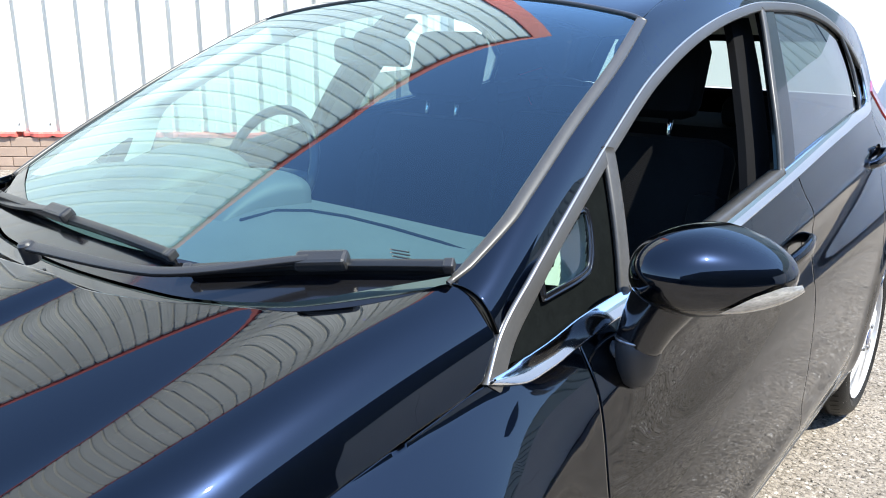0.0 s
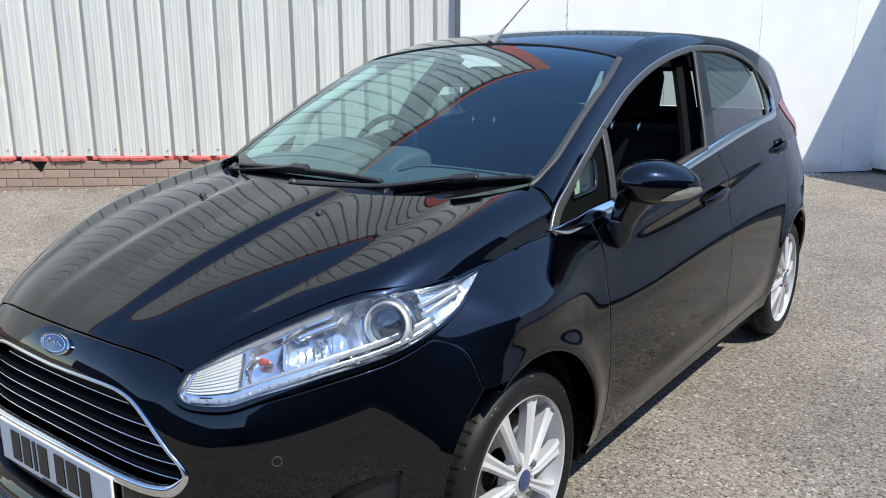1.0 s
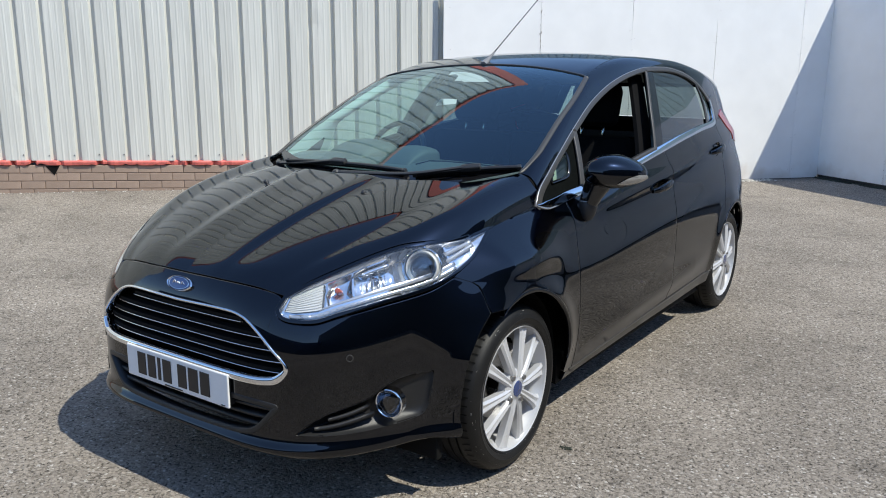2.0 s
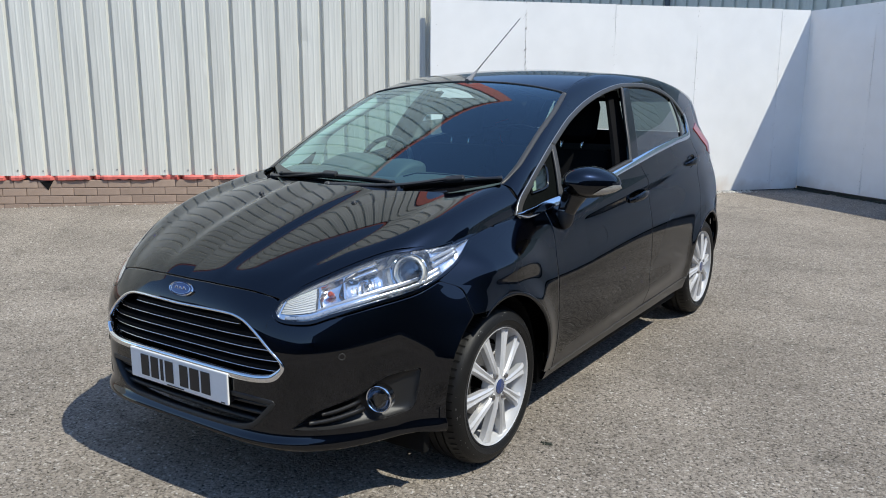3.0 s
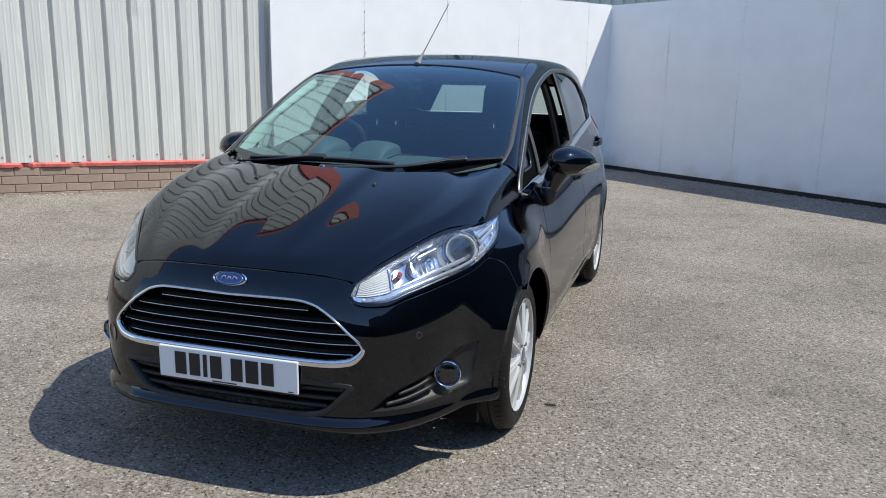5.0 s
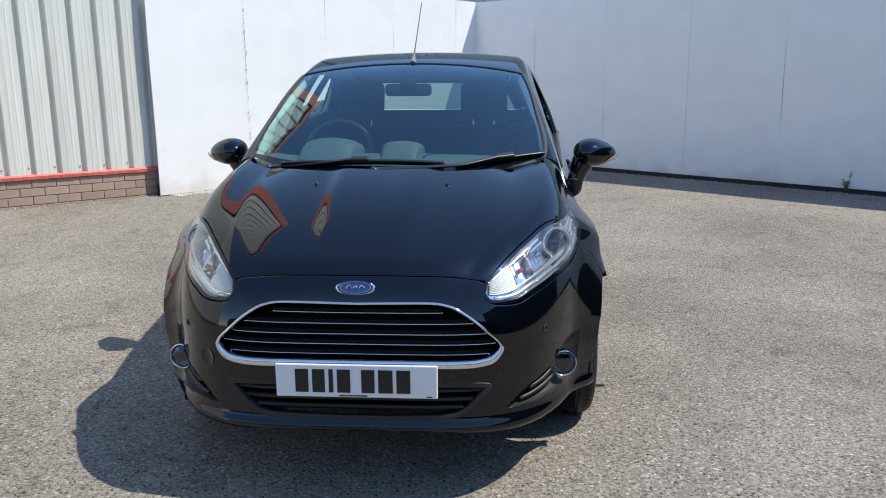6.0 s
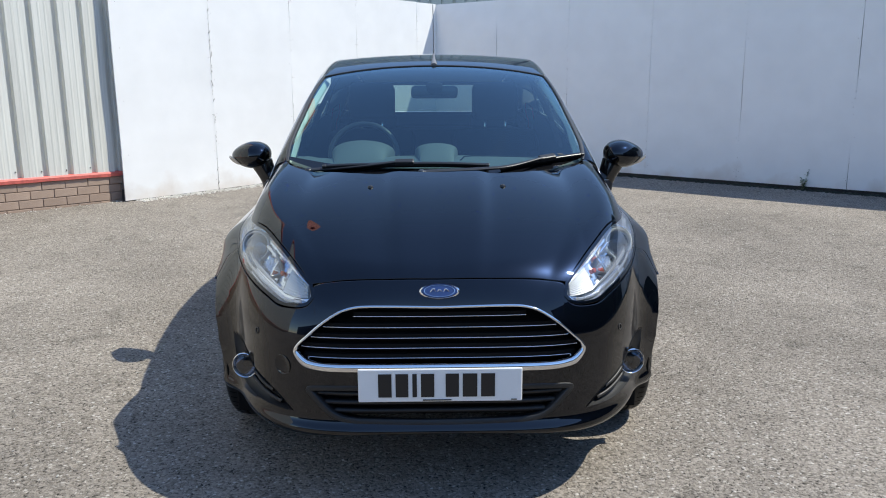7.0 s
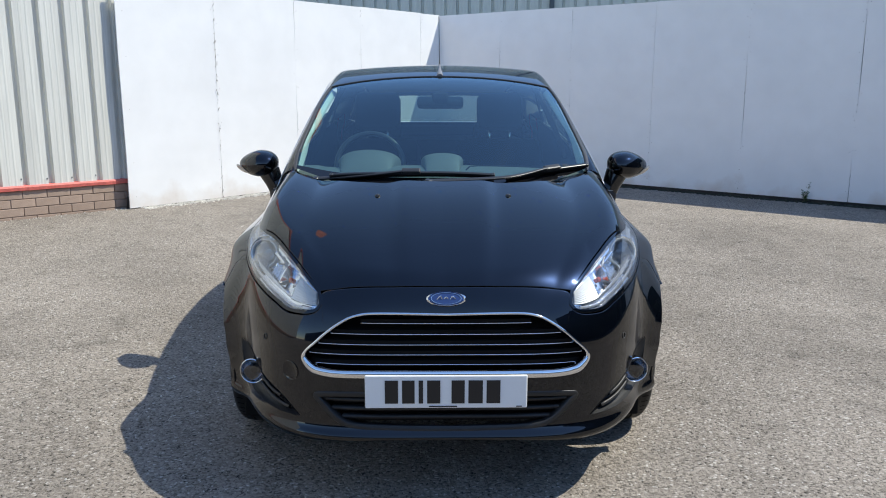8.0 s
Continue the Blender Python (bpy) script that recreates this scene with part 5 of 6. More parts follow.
# ---- car: door mirrors, handles ----
def door_mirror():
    c = np.array([0.890, 0.598, 1.004])
    v, f = [], []
    nu, nv = 36, 22

    def skin(ph, th):
        sx, cy, sz = math.cos(ph), math.sin(ph) * math.cos(th), math.sin(ph) * math.sin(th)
        e = lambda s, k: math.copysign(abs(s) ** k, s)
        x = (0.098 + 0.008 * max(0, sx)) * e(sx, 0.9)
        taper = 1.0 - 0.24 * max(0.0, sx)
        y = min(0.118 * e(cy, 0.85) * taper, 0.060)
        z = 0.066 * e(sz, 0.9) * (taper + 0.02) * (1.0 if sz > 0 else 0.92)
        return c + np.array([x, y + 0.42 * x + 0.012, z - 0.06 * x])
    for j in range(nv + 1):
        for i in range(nu):
            v.append(skin(math.pi * j / nv, 2 * math.pi * i / nu))
    for j in range(nv):
        for i in range(nu):
            f.append((j * nu + i, j * nu + (i + 1) % nu, (j + 1) * nu + (i + 1) % nu, (j + 1) * nu + i))
    body = link("door_mirror", v, f, PAINT, car, "glossy black door mirror", smooth=True)
    gl = bmesh.new()
    bmesh.ops.create_circle(gl, cap_ends=True, segments=32, radius=1, matrix=Matrix.Translation(c + np.array([0, 0.074, 0])) @ Matrix.Rotation(radians(22), 4, "Z") @ Matrix.Diagonal((0.080, 1, 0.044, 1)) @ Matrix.Rotation(radians(90), 4, "X"))
    part("mirror_glass", gl, CHROME, body)
    # lower half cap line, repeater lens, foot
    top = [(1.22, 3.79), (0.85, 3.33), (0.47, 3.05), (0.16, 3.0)]
    low = [(1.20, 3.86), (0.89, 4.16), (0.54, 4.55), (0.20, 4.70)]
    along = np.linspace(0, 1, 15)
    edge = [[np.interp(along, np.linspace(0, 1, 4), [q[k] for q in e]) for k in (0, 1)] for e in (top, low)]
    vv, ff = [], []
    for k in range(15):
        for w in np.linspace(0, 1, 7):
            q = [edge[0][h][k] + (edge[1][h][k] - edge[0][h][k]) * w for h in (0, 1)]
            rise = 1.035 + 0.035 * math.sin(math.pi * w) ** 0.6 * min(1, k / 3)
            vv.append(c + (skin(*q) - c) * rise + np.array([0.010 * along[k] ** 2, 0, 0]))
    for k in range(14):
        for w in range(6):
            ff.append((k * 7 + w, k * 7 + w + 1, k * 7 + w + 8, k * 7 + w + 7))
    link("repeater", vv, ff, LAMP_WHITE, body, "clear side repeater", smooth=True)
    foot = trace([(0.802, 0.566, 0.878), (0.815, 0.572, 0.918), (0.838, 0.582, 0.968)], 14)
    tube("mirror_foot", [tuple(q) for q in foot], np.linspace(0.036, 0.052, 15), GLOSS_BLACK, body, 20, 0, "black mirror foot")
    pod_at = Matrix.Translation((0.802, 0.566, 0.868)) @ Matrix.Rotation(radians(-90), 4, "Y") @ Matrix.Rotation(radians(8), 4, "Z") @ Matrix.Diagonal((1, 0.95, 0.86, 1))
    lathe("mirror_joint", [(0.0001, 0.032), (0.034, 0.030), (0.0405, 0.022), (0.0415, 0.0), (0.036, -0.028), (0.024, -0.050), (0.0001, -0.062)], JOINT, body, pod_at, 28, "satin grey rounded mirror joint")
    lathe("joint_seam", [(0.0412, 0.016), (0.0424, 0.0178), (0.0412, 0.0196)], SATIN_METAL, body, pod_at, 28)
    tube("mirror_arm", [(0.745, 0.545, 0.860), (0.802, 0.562, 0.866)], 0.018, SATIN_BLACK, body, 12)
    return body


LAMP_WHITE = material("clear_repeater", (0.40, 0.39, 0.37), rough=0.2, metal=0.5, coat=1.0, var=0.35, scale=60, stretch=(1, 1, 4))
far_mirror = mirror_part(door_mirror())
for ob in (far_mirror, *far_mirror.children):
    ob.data.transform(Matrix.Translation((0, 0.130, -0.006)))


def door_handle(y, z, length, tilt):
    at, nn = on_body(0.82, y, z, "none")
    at = np.array(at)
    m = Matrix.Translation(at) @ Matrix.Rotation(tilt, 4, "X")
    # scooped cup behind the grip
    cup = lathe("door_handle", [(0.062, 0.0015), (0.058, -0.001), (0.045, -0.016), (0.025, -0.024), (0.0001, -0.026)], GLOSS_BLACK, car, m @ Matrix.Diagonal((1, 1.0, 0.62, 1)), 36, "gloss black pull handle in a scooped cup")
    pts = [(0.000, -length / 2, -0.004), (0.020, -length * 0.38, 0.0), (0.030, 0, 0.002), (0.022, length * 0.36, 0.001), (-0.002, length / 2, -0.002)]
    line = [tuple(m @ Vector(q)) for q in pts]
    vv, ff = strip_mesh(trace(line, 30), np.tile([1.0, 0, 0.1], (31, 1)), np.array([0.010 + 0.008 * math.sin(math.pi * k / 30) for k in range(31)]), 0.007, 0, False, 0.007)
    link("grip", vv, ff, PAINT, cup, smooth=True)
    return cup


mirror_part(door_handle(1.345, 0.866, 0.215, radians(6)))
mirror_part(door_handle(2.195, 0.977, 0.200, radians(6)))


# ---- car: wheels, underside ----
def wheel(x_out, y, turn):
    """A road wheel whose outer face looks along +x: brake disc, tyre, ten-spoke rim, cap and nuts."""
    m0 = Matrix.Translation((x_out, y, 0.2985))
    disc = lathe("wheel", [(0.060, -0.085), (0.125, -0.085), (0.126, -0.092), (0.126, -0.104), (0.060, -0.104)], STEEL, car, m0, 48, "ten-spoke silver alloy wheel with low-profile tyre")
    part("caliper", boxed((-0.125, 0.075, -0.06), (-0.062, 0.150, 0.075), 0.012, m0 @ Matrix.Rotation(radians(20), 4, "X")), STEEL, disc)
    tyre_p = [(0.216, -0.012), (0.224, 0.000), (0.2285, 0.004), (0.230, 0.0022), (0.238, 0.007), (0.2485, 0.0085), (0.250, 0.0098), (0.2525, 0.0085), (0.258, 0.008), (0.274, 0.002), (0.2865, -0.010), (0.2935, -0.026), (0.2965, -0.045)]
    for g in (-0.060, -0.095, -0.130):
        tyre_p += [(0.2985, g + 0.012), (0.2985, g + 0.004), (0.2925, g + 0.003), (0.2925, g - 0.003), (0.2985, g - 0.004)]
    tyre_p += [(0.2965, -0.150), (0.2935, -0.168), (0.2865, -0.184), (0.274, -0.196), (0.250, -0.202), (0.224, -0.194), (0.216, -0.184)]
    ty = lathe("tyre", tyre_p, RUBBER, disc, m0, 96, "black low-profile tyre")
    # sipes along both shoulders
    v, f = [], []
    for k in range(64):
        a = 2 * math.pi * k / 64
        rot = m0 @ Matrix.Rotation(a, 4, "X")
        for x0, x1 in ((-0.040, -0.014), (-0.182, -0.156)):
            r0, r1 = (0.2945, 0.2905) if x0 > -0.1 else (0.2905, 0.2945)
            b = len(v)
            v += [rot @ Vector(q) for q in ((x0, -0.0022, r0 + 0.004), (x1, -0.0022, r1 + 0.0015), (x1, 0.0022, r1 + 0.0015), (x0, 0.0022, r0 + 0.004))]
            f.append((b, b + 1, b + 2, b + 3))
    # pale scuffs on the shoulder and sidewall
    rnd = random.Random(int(y * 100) + 7)
    sv, sf = [], []
    for _ in range(70):
        a = rnd.uniform(0, 2 * math.pi)
        r = rnd.choice((rnd.uniform(0.268, 0.284), rnd.uniform(0.226, 0.236)))
        x = np.interp(r, [0.224, 0.238, 0.258, 0.274, 0.2865], [0.0, 0.007, 0.008, 0.002, -0.010]) + 0.0007
        da, dr = rnd.uniform(0.002, 0.03) * (1 if r > 0.26 else 0.4), rnd.uniform(0.0004, 0.0013)
        b = len(sv)
        for t, q in ((a, r - dr), (a + da, r - dr * 0.3), (a + da, r + dr * 0.3), (a, r + dr)):
            xx = np.interp(q, [0.224, 0.238, 0.258, 0.274, 0.2865], [0.0, 0.007, 0.008, 0.002, -0.010]) + 0.0007
            sv.append(m0 @ Vector((xx, q * math.cos(t), q * math.sin(t))))
        sf.append((b, b + 1, b + 2, b + 3))
    tagged(link("scuffs", sv, sf, SCUFF, ty, "pale scuffs"), kind="stuff")
    tagged(link("tread_sipes", v, f, DARK, ty), kind="stuff")
    rim = lathe("rim", [(0.205, -0.190), (0.200, -0.150), (0.196, -0.060), (0.205, -0.034), (0.2140, -0.018), (0.2180, 0.000), (0.2215, 0.003), (0.2225, -0.004), (0.2185, -0.012)], ALLOY, disc, m0, 72, "silver rim")
    for k in range(10):
        a = 2 * math.pi * k / 10 + turn
        rot = m0 @ Matrix.Rotation(a, 4, "X")
        sec = []
        for r, hw, x in ((0.040, 0.0132, 0.002), (0.075, 0.0142, 0.004), (0.120, 0.0165, -0.001), (0.165, 0.0190, -0.006), (0.192, 0.0220, -0.009), (0.2140, 0.031, -0.012)):
            skew = 0.006 * (1 if k % 2 else -1) * (r - 0.04) / 0.16
            sec.append([rot @ Vector(q) for q in ((x - 0.030, skew - hw * 0.8, r), (x - 0.004, skew - hw, r), (x + 0.003, skew - hw * 0.55, r), (x - 0.001, skew, r), (x + 0.003, skew + hw * 0.55, r), (x - 0.004, skew + hw, r), (x - 0.030, skew + hw * 0.8, r))])
        v = [q for s_ in sec for q in s_]
        f = [(i * 7 + j, i * 7 + (j + 1) % 7, i * 7 + 7 + (j + 1) % 7, i * 7 + 7 + j) for i in range(5) for j in range(7)]
        sp = link("spoke", v, f, ALLOY, disc, smooth=True)
        sp.data.set_sharp_from_angle(angle=radians(28))
    lathe("hub", [(0.072, -0.03), (0.070, -0.004), (0.060, 0.001), (0.036, 0.003), (0.030, 0.007), (0.028, 0.006)], ALLOY, disc, m0, 40)
    lathe("centre_cap", [(0.0285, 0.004), (0.027, 0.009), (0.0001, 0.0115)], BADGE_BLUE, disc, m0, 32, "blue centre cap")
    for k in range(4):
        a = math.pi / 2 * k + 0.55
        c = m0 @ Matrix.Rotation(a, 4, "X") @ Matrix.Translation((0.0, 0.0, 0.054))
        lathe("wheel_nut", [(0.0125, -0.006), (0.0125, 0.0035), (0.0095, 0.0035), (0.0085, 0.010), (0.0001, 0.0115)], STEEL, disc, c, 12)
    return disc


mirror_part(wheel(0.818, 0.0, 0.337))
mirror_part(wheel(0.815, 2.489, 0.42))
for yc in (0.0, 2.489):
    v, f = [], []
    for i in range(25):
        a = radians(-5 + 190 * i / 24)
        for x in (0.50, 0.79):
            v.append((x, yc - 0.342 * math.cos(a), 0.30 + 0.342 * math.sin(a)))
    f = [(2 * i, 2 * i + 1, 2 * i + 3, 2 * i + 2) for i in range(24)]
    f.append(tuple(range(0, 50, 2)))
    flipped(link("arch_liner", v, f, DARK, car))
    strips("arch_lip", side(arch(yc, 62 if yc < 1 else 47, 178 if yc < 1 else 176, 0.352, 14)), np.interp(np.linspace(0, 1, 51), [0, 0.12, 0.9, 1], [0.0008, 0.006, 0.006, 0.0008]), 0.001, PAINT, "none", n=50, base=0.02)
strips("sill_trim", side([(0.44, 0.230), (1.3, 0.269), (2.13, 0.302)]), 0.0035, 0.001, TRIM, "none", n=30)
for s in (-1, 1):
    part("wheel_deflector", boxed((s * 0.64 - 0.11, -0.365, 0.150), (s * 0.64 + 0.10, -0.335, 0.30), 0.005), DARK, car)
part("underside", boxed((-0.60, -0.45, 0.195), (0.60, 3.02, 0.235), 0.01), DARK, car)
part("engine", boxed((-0.42, -0.64, 0.24), (0.42, 0.10, 0.66), 0.03), DARK, car)
part("bulkhead", boxed((-0.70, 0.16, 0.20), (0.70, 0.20, 0.90)), DARK, car)
for s in (-1, 1):
    part("sill_core", boxed((0.66 * s - 0.12, 0.38, 0.18), (0.66 * s + 0.12, 2.12, 0.30)), DARK, car)
    ys = np.linspace(0.50, 2.34, 24)
    v = [(s * (float(BELTX(y)) - dx), y, z) for y in ys for dx, z in ((0.075, 0.25), (0.06, 0.70), (0.045, float(BELTZ(y)) - 0.02), (0.020, float(BELTZ(y)) - 0.006))]
    link("door_trim", v, [(4 * i + k, 4 * i + k + 1, 4 * i + k + 5, 4 * i + k + 4) for i in range(23) for k in range(3)], SEAT, car, smooth=True)
    front = trace(SCREEN_SIDE, 110) + np.array([-0.010, 0.012, -0.012])
    back = trace([(0.705, 0.615, 0.930), (0.688, 0.665, 1.030), (0.668, 0.705, 1.130), (0.640, 0.790, 1.185), (0.600, 1.000, 1.280), (0.588, 1.100, 1.315)], 110) + np.array([-0.030, 0.0, 0.0])
    net = np.stack([front + (back - front) * w + np.array([-0.016 * math.sin(math.pi * w), 0, 0]) for w in np.linspace(0, 1, 70)], 0)
    v, f = net_mesh(net, np.tile([1.0, 0.0, 0.0], net.shape[:2] + (1,)), 0.0, ~in_pane(centres(net), 0.012))
    link("pillar_trim", [(s * q[0], q[1], q[2]) for q in v], f, PILLAR, car, "pale grey inner pillar trim", smooth=True)

# ---- car: cabin ----
lining_net, lining_n = settle(coons(spread([(0.52, 1.06, 1.36), (0.0, 1.10, 1.40)]), spread([(0.50, 2.88, 1.30), (0.0, 2.92, 1.33)]), ME([(0.52, 1.06, 1.36), (0.50, 2.0, 1.41), (0.50, 2.88, 1.30)]), [(0.52, 1.06, 1.36), (0.50, 2.0, 1.41), (0.50, 2.88, 1.30)], 20, 24), "cabin")
v, f = net_mesh(lining_net - 0.03 * lining_n, lining_n, 0.0)
link("roof_lining", v, f, CABIN, car, smooth=True)
rows_ = []
for y, z in ((0.165, 0.945), (0.26, 0.988), (0.42, 1.014), (0.56, 1.008), (0.66, 0.965), (0.72, 0.88), (0.72, 0.70)):
    rows_.append([(x, y + 0.06 * x * x, z - 0.05 * x * x + 0.020 * math.exp(-((abs(x) - 0.66) / 0.10) ** 2)) for x in np.linspace(-0.64, 0.64, 29)])
net = np.array(rows_)
v, f = net_mesh(net, np.tile([0.0, 0.0, 1.0], net.shape[:2] + (1,)), 0.0)
dash = link("dashboard", v, f, CABIN, car, "charcoal dashboard", smooth=True)


def hump(name, x, y, z, w, d, h, flat=0.6):
    """A rounded cowl on the dashboard, open towards the seats."""
    v, f = [], []
    nu, nv = 20, 10
    for j in range(nv + 1):
        t = j / nv
        for i in range(nu + 1):
            a = math.pi * i / nu
            rise = math.sin(math.pi * min(1.0, 0.001 + t * 0.66)) ** 0.8
            v.append((x - w / 2 * math.cos(a) * (0.75 + 0.25 * t), y - d / 2 + d * t, z + h * (math.sin(a) ** flat) * rise))
    for j in range(nv):
        for i in range(nu):
            f.append((j * (nu + 1) + i, j * (nu + 1) + i + 1, (j + 1) * (nu + 1) + i + 1, (j + 1) * (nu + 1) + i))
    f.append(tuple(nv * (nu + 1) + i for i in range(nu + 1)))
    return link(name, v, f, CABIN, dash, smooth=True)


# moulded seam along the passenger's side of the pad
pad = lambda x, y: np.interp(y, [0.165, 0.26, 0.42, 0.56, 0.66], [0.945, 0.988, 1.014, 1.008, 0.965]) - 0.05 * x * x
tube("pad_seam", [(x, y + 0.06 * x * x, float(pad(x, y)) + 0.0015) for x, y in [(0.11, 0.36), (0.13, 0.43), (0.17, 0.475), (0.25, 0.49), (0.36, 0.485), (0.48, 0.47), (0.58, 0.45)]], 0.0035, DARK, dash, 8)
hump("instrument_cowl", -0.340, 0.50, 0.995, 0.300, 0.26, 0.084)
hump("screen_cowl", 0.005, 0.44, 0.998, 0.200, 0.20, 0.072, 0.35)
hump("vent_pod", -0.590, 0.45, 0.975, 0.130, 0.18, 0.038)
hump("vent_pod", 0.590, 0.45, 0.975, 0.130, 0.18, 0.038)
# steering wheel
sw = Matrix.Translation((-0.352, 0.805, 0.985)) @ Matrix.Rotation(radians(-24), 4, "X")
ring = [tuple(sw @ Vector((0.166 * math.cos(a), 0, 0.166 * math.sin(a)))) for a in np.linspace(-0.5 * math.pi, 1.5 * math.pi, 49)]
steer = tube("steering_wheel", ring, 0.013, SATIN_BLACK, car, 10, 0, "black steering wheel")
part("steering_boss", boxed((-0.065, -0.03, -0.085), (0.065, 0.03, 0.015), 0.025, sw), DARK, steer)
for a in (0, math.pi, -math.pi / 2):
    tube("steering_spoke", [tuple(sw @ Vector((0.05 * math.cos(a), 0.0, 0.05 * math.sin(a)))), tuple(sw @ Vector((0.158 * math.cos(a), 0.0, 0.158 * math.sin(a))))], 0.016, SATIN_BLACK, steer, 8)
tube("steering_column", [(-0.352, 0.79, 0.965), (-0.352, 0.56, 0.885)], 0.035, DARK, steer, 12)


def seat(x, y, w):
    base = part("front_seat", boxed((x - w / 2, y - 0.50, 0.36), (x + w / 2, y + 0.02, 0.50), 0.05), SEAT, car, "charcoal cloth front seat", True)
    lean = Matrix.Translation((x, y, 0.46)) @ Matrix.Rotation(radians(-17), 4, "X")
    part("backrest", boxed((-w / 2, -0.055, -0.04), (w / 2, 0.065, 0.64), 0.055, lean), SEAT, base, "", True)
    for s in (-1, 1):
        part("bolster", boxed((s * (w / 2 - 0.035) - 0.045, -0.085, 0.05), (s * (w / 2 - 0.035) + 0.045, 0.03, 0.50), 0.04, lean), SEAT, base, "", True)
        tube("headrest_rod", [tuple(lean @ Vector((s * 0.06, 0.01, 0.60))), tuple(lean @ Vector((s * 0.06, 0.0, 0.72)))], 0.007, CHROME, base, 8)
    part("headrest", boxed((-0.135, -0.055, 0.685), (0.135, 0.045, 0.912), 0.045, lean), SEAT, base, "", True)


seat(-0.360, 1.34, 0.50)
seat(0.360, 1.34, 0.50)
bench = part("rear_bench", boxed((-0.64, 1.70, 0.36), (0.64, 2.22, 0.52), 0.06), SEAT, car, "charcoal rear bench", True)
lean = Matrix.Translation((0, 2.20, 0.46)) @ Matrix.Rotation(radians(-20), 4, "X")
part("bench_back", boxed((-0.64, -0.06, 0), (0.64, 0.07, 0.58), 0.05, lean), SEAT, bench, "", True)
for x in (-0.38, 0.38):
    part("bench_headrest", boxed((x - 0.13, -0.05, 0.58), (x + 0.13, 0.05, 0.70), 0.04, lean), SEAT, bench, "", True)
part("parcel_shelf", boxed((-0.60, 2.40, 0.98), (0.60, 2.97, 1.00), 0.006), SEAT, car)
part("luggage_floor", boxed((-0.60, 2.40, 0.40), (0.60, 2.97, 0.43)), DARK, car)
rvm = part("interior_mirror", boxed((-0.115, 0.815, 1.262), (0.115, 0.845, 1.322), 0.018), GLOSS_BLACK, car, "black interior mirror", True)
part("mirror_pod", boxed((-0.045, 0.80, 1.278), (0.045, 0.87, 1.345), 0.03), DARK, rvm, "", True)
# tail lamps at the gate's shoulders
for flip in (False, True):
    panel("tail_lamp", side([(2.700, 1.000), (2.860, 0.970)]), side([(2.520, 1.150), (2.660, 1.180)]), side([(2.700, 1.000), (2.630, 1.070), (2.520, 1.150)]), side([(2.860, 0.970), (2.800, 1.080), (2.660, 1.180)]), 12, 14, RED_LENS, "cabin", lift=0.004, trim=0.003, flip=flip, label="red tail lamp")


# ---- yard: plinth bricks, weed, grit ----
random.seed(11)
brick_mesh = {}


def brick_shape(w, h):
    key = (round(w, 3), round(h, 3))
    if key not in brick_mesh:
        bm = boxed((0, -0.009, 0), (w, 0.06, h), 0.004)
        me = bpy.data.meshes.new("brick")
        bm.to_mesh(me)
        bm.free()
        me.materials.append(BRICK)
        brick_mesh[key] = me
    return brick_mesh[key]


nt = BRICK.node_tree
info, hue = nt.nodes.new("ShaderNodeObjectInfo"), nt.nodes.new("ShaderNodeHueSaturation")
rng = nt.nodes.new("ShaderNodeMapRange")
rng.inputs[3].default_value, rng.inputs[4].default_value = 0.90, 1.10
src = nt.nodes["Principled BSDF"].inputs["Base Color"].links[0].from_socket
nt.links.new(info.outputs["Random"], rng.inputs[0])
nt.links.new(rng.outputs[0], hue.inputs["Value"])
nt.links.new(src, hue.inputs["Color"])
nt.links.new(hue.outputs[0], nt.nodes["Principled BSDF"].inputs["Base Color"])
# a dark triangular hole knocked through below the coping
hole = bmesh.new()
tri = [[hole.verts.new((-4.24 + dx, y, 0.19 + 0.0212 * 4.24 + dz)) for dx, dz in ((-0.075, 0.075), (0.065, 0.08), (0.005, -0.025))] for y in (-0.0402, 0.0)]
hole.faces.new(tri[0])
for k in range(3):
    hole.faces.new((tri[0][k], tri[0][(k + 1) % 3], tri[1][(k + 1) % 3], tri[1][k]))
part("broken_hole", hole, DARK, wall, "dark hole broken in the brickwork")
for course in range(4):
    z = -0.066 + course * 0.086
    x = 0.30 - 0.119 * (course % 2)
    while x > -9.0:
        ob = new("brick", brick_shape(0.231, 0.0785))
        ob.parent = wall
        ob.matrix_local = Matrix.Translation((x - 0.231, -0.026 + random.uniform(-0.002, 0.002), z - WALL_RISE * (x - 0.231))) @ Matrix.Rotation(WALL_RISE, 4, "Y")
        x -= 0.238

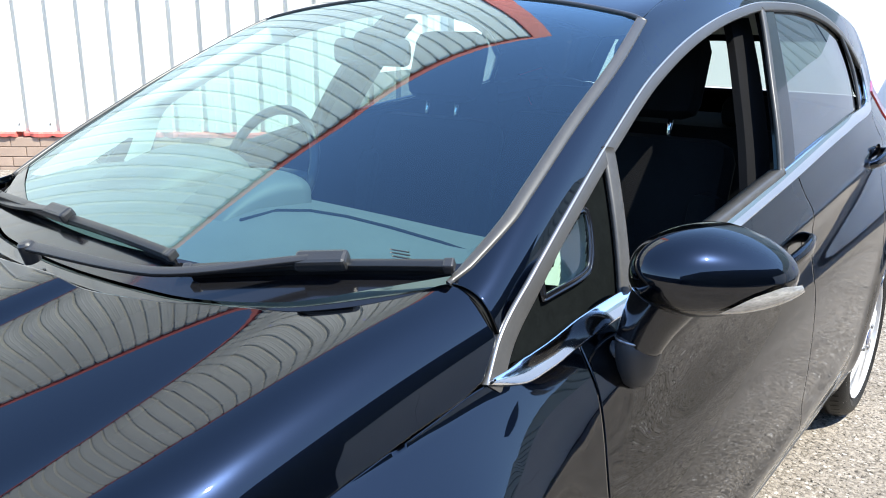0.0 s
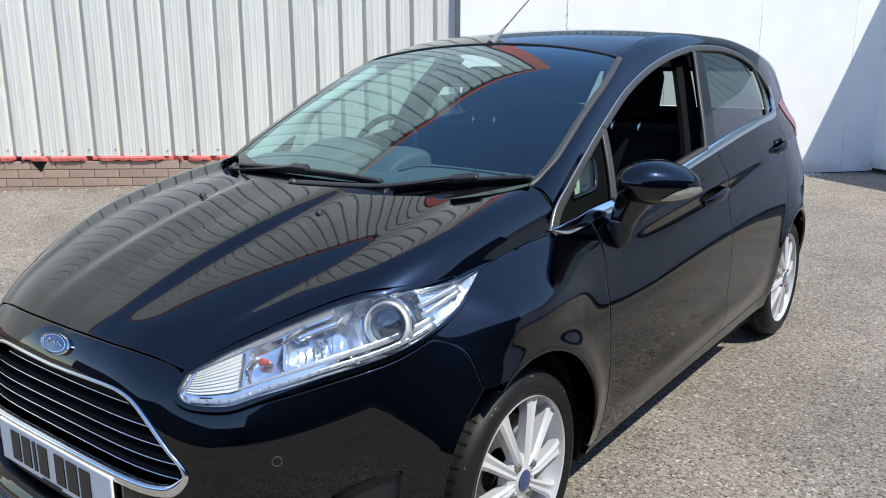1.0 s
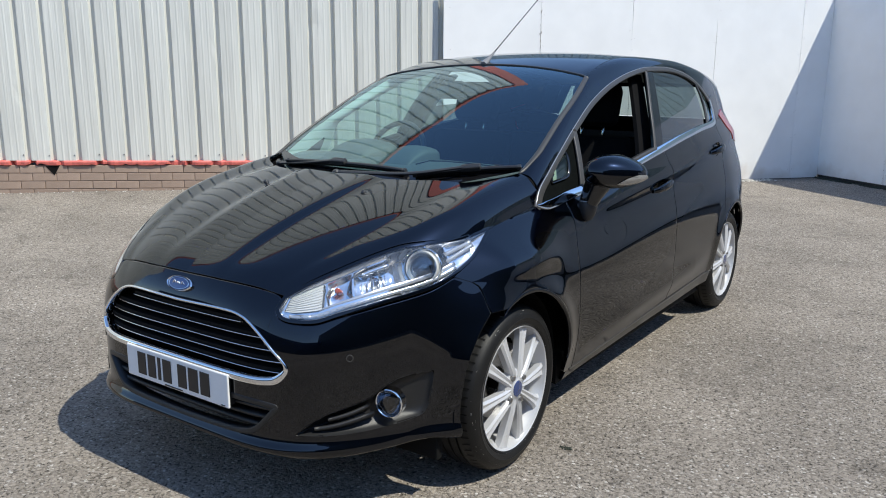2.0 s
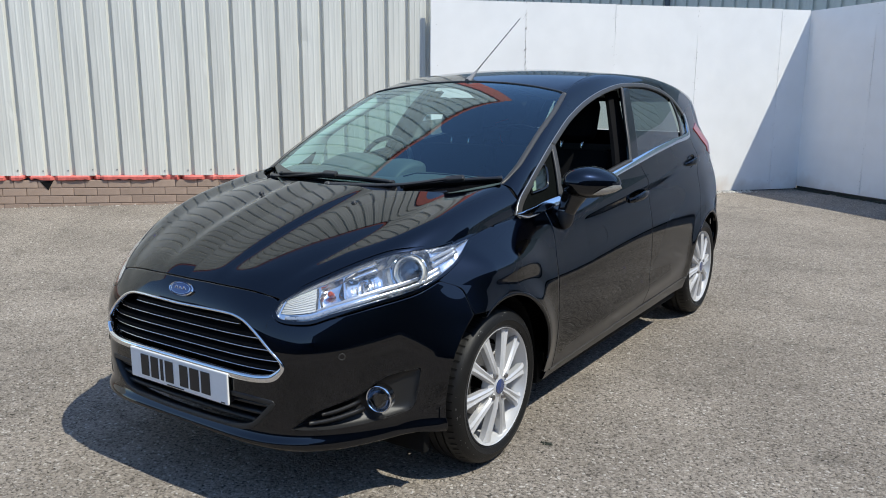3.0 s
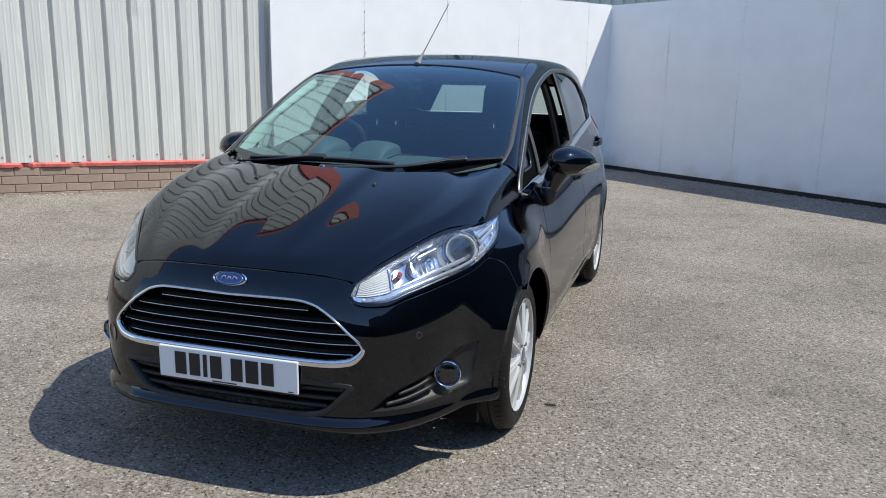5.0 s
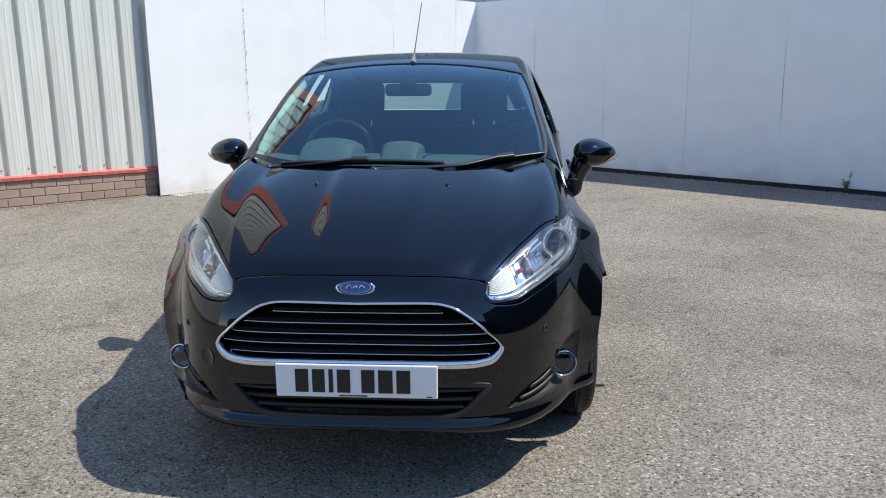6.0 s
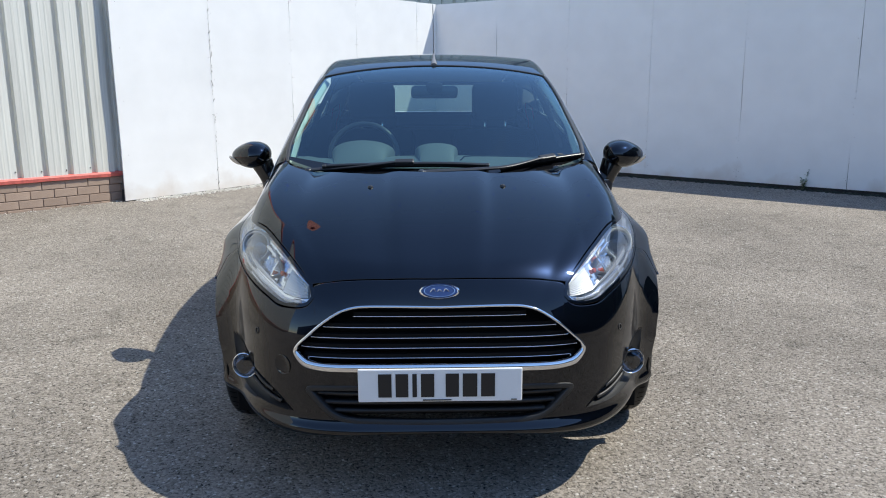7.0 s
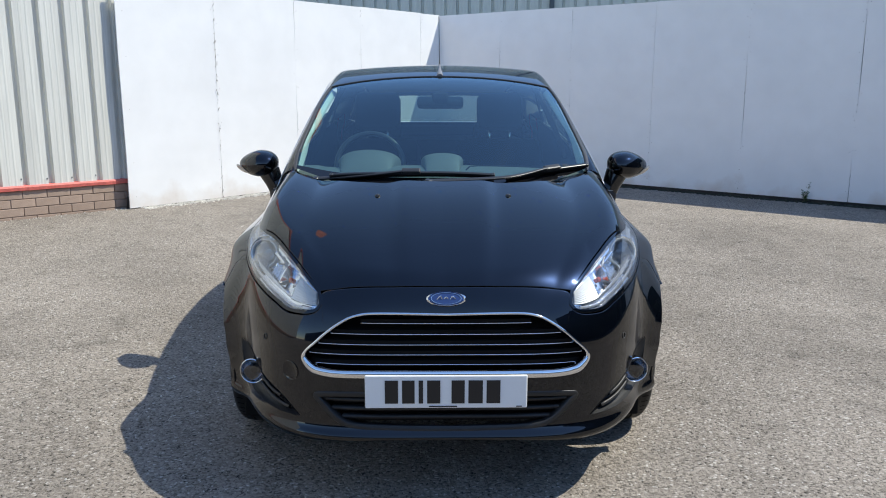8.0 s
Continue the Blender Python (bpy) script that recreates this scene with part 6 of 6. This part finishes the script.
# a weed in the gap under the shaded fence
weed = thing("weed", "small green weed growing from the gap under the fence", "plant", (4.30, 5.91, 0.05))
stems = []
random.seed(5)
for k, (dx, dy, h) in enumerate(((0.10, -0.02, 0.33), (0.03, -0.03, 0.24), (-0.05, -0.02, 0.15), (0.0, -0.05, 0.12))):
    top = (dx, dy - 0.02, h)
    pts = [(0.02 * k - 0.03, -0.01, 0.0), (dx * 0.35, dy * 0.4, h * 0.5), top]
    tube("stem", pts, [0.004, 0.0015], STEM, weed, 6, 10)
    line = trace(pts, 14)
    for i, c in enumerate(line[3:]):
        for s in (-1, 1):
            if random.random() < 0.2:
                continue
            a = random.uniform(0, 6.28)
            ln, wd = random.uniform(0.018, 0.038), random.uniform(0.008, 0.015)
            d = np.array([math.cos(a), math.sin(a), random.uniform(-0.2, 0.6)])
            sd = unit(np.cross(d, [0.1, 0.2, 1]))
            dn = unit(np.cross(sd, d))
            q = [c, c + d * ln * 0.5 + sd * wd - dn * 0.002, c + d * ln, c + d * ln * 0.5 - sd * wd - dn * 0.002, c + d * ln * 0.5 + dn * 0.003]
            link("leaf", q, [(0, 1, 4), (1, 2, 4), (2, 3, 4), (3, 0, 4)], LEAF, weed)


def grit(name, label, at, turn, spans, count, size, mat, seed):
    """Loose small stones scattered along a strip, as one heap of tiny angular pieces."""
    rnd = random.Random(seed)
    v, f = [], []
    (x0, x1), (y0, y1) = spans
    for _ in range(count):
        c = Vector((rnd.uniform(x0, x1), y0 + (y1 - y0) * rnd.random() ** 2, 0))
        s = size * rnd.uniform(0.35, 1.0)
        b = len(v)
        pts = [Vector((rnd.uniform(0.6, 1) * s * math.cos(a), rnd.uniform(0.6, 1) * s * math.sin(a), 0)) for a in (0, 1.3, 2.5, 3.8, 5.1)]
        v += [tuple(c + p) for p in pts] + [tuple(c + p * 0.6 + Vector((0, 0, s * rnd.uniform(0.4, 0.9)))) for p in pts]
        f += [(b + i, b + (i + 1) % 5, b + 5 + (i + 1) % 5, b + 5 + i) for i in range(5)] + [tuple(b + 5 + i for i in range(5))]
    ob = link(name, v, f, mat)
    m = Matrix.Translation((at[0], at[1], 0)) @ Matrix.Rotation(turn, 4, "Z")
    ob.matrix_world = m
    for p in ob.data.vertices:
        w = m @ p.co
        p.co.z += ground_z(w.x, w.y)
    return tagged(ob, label, "grit", kind="stuff")


grit("grit", "pale flaked grit along the foot of the fence", FENCE_AT, FENCE_TURN, ((0.1, 4.4), (-0.02, -0.20)), 1700, 0.017, DEBRIS, 3)
grit("grit", "pale grit along the brick plinth", WALL_AT, WALL_TURN, ((-5, 0.1), (0.03, -0.14)), 260, 0.012, DEBRIS, 4)
grit("debris", "small dark clod lying beside the tyre", (0.905, 0.235, 0), 0.4, ((-0.022, 0.022), (0.008, -0.008)), 16, 0.010, MOSS, 9)
grit("moss", "dark moss and debris in the gap under the fence", RIGHT_AT, RIGHT_TURN, ((0.0, 9.4), (0.05, -0.07)), 2600, 0.028, MOSS, 6)
grit("grit", "scattered loose chippings on the asphalt", (0.5, 0.5, 0), 0.0, ((-6, 5), (4, -4)), 500, 0.007, DEBRIS, 8)
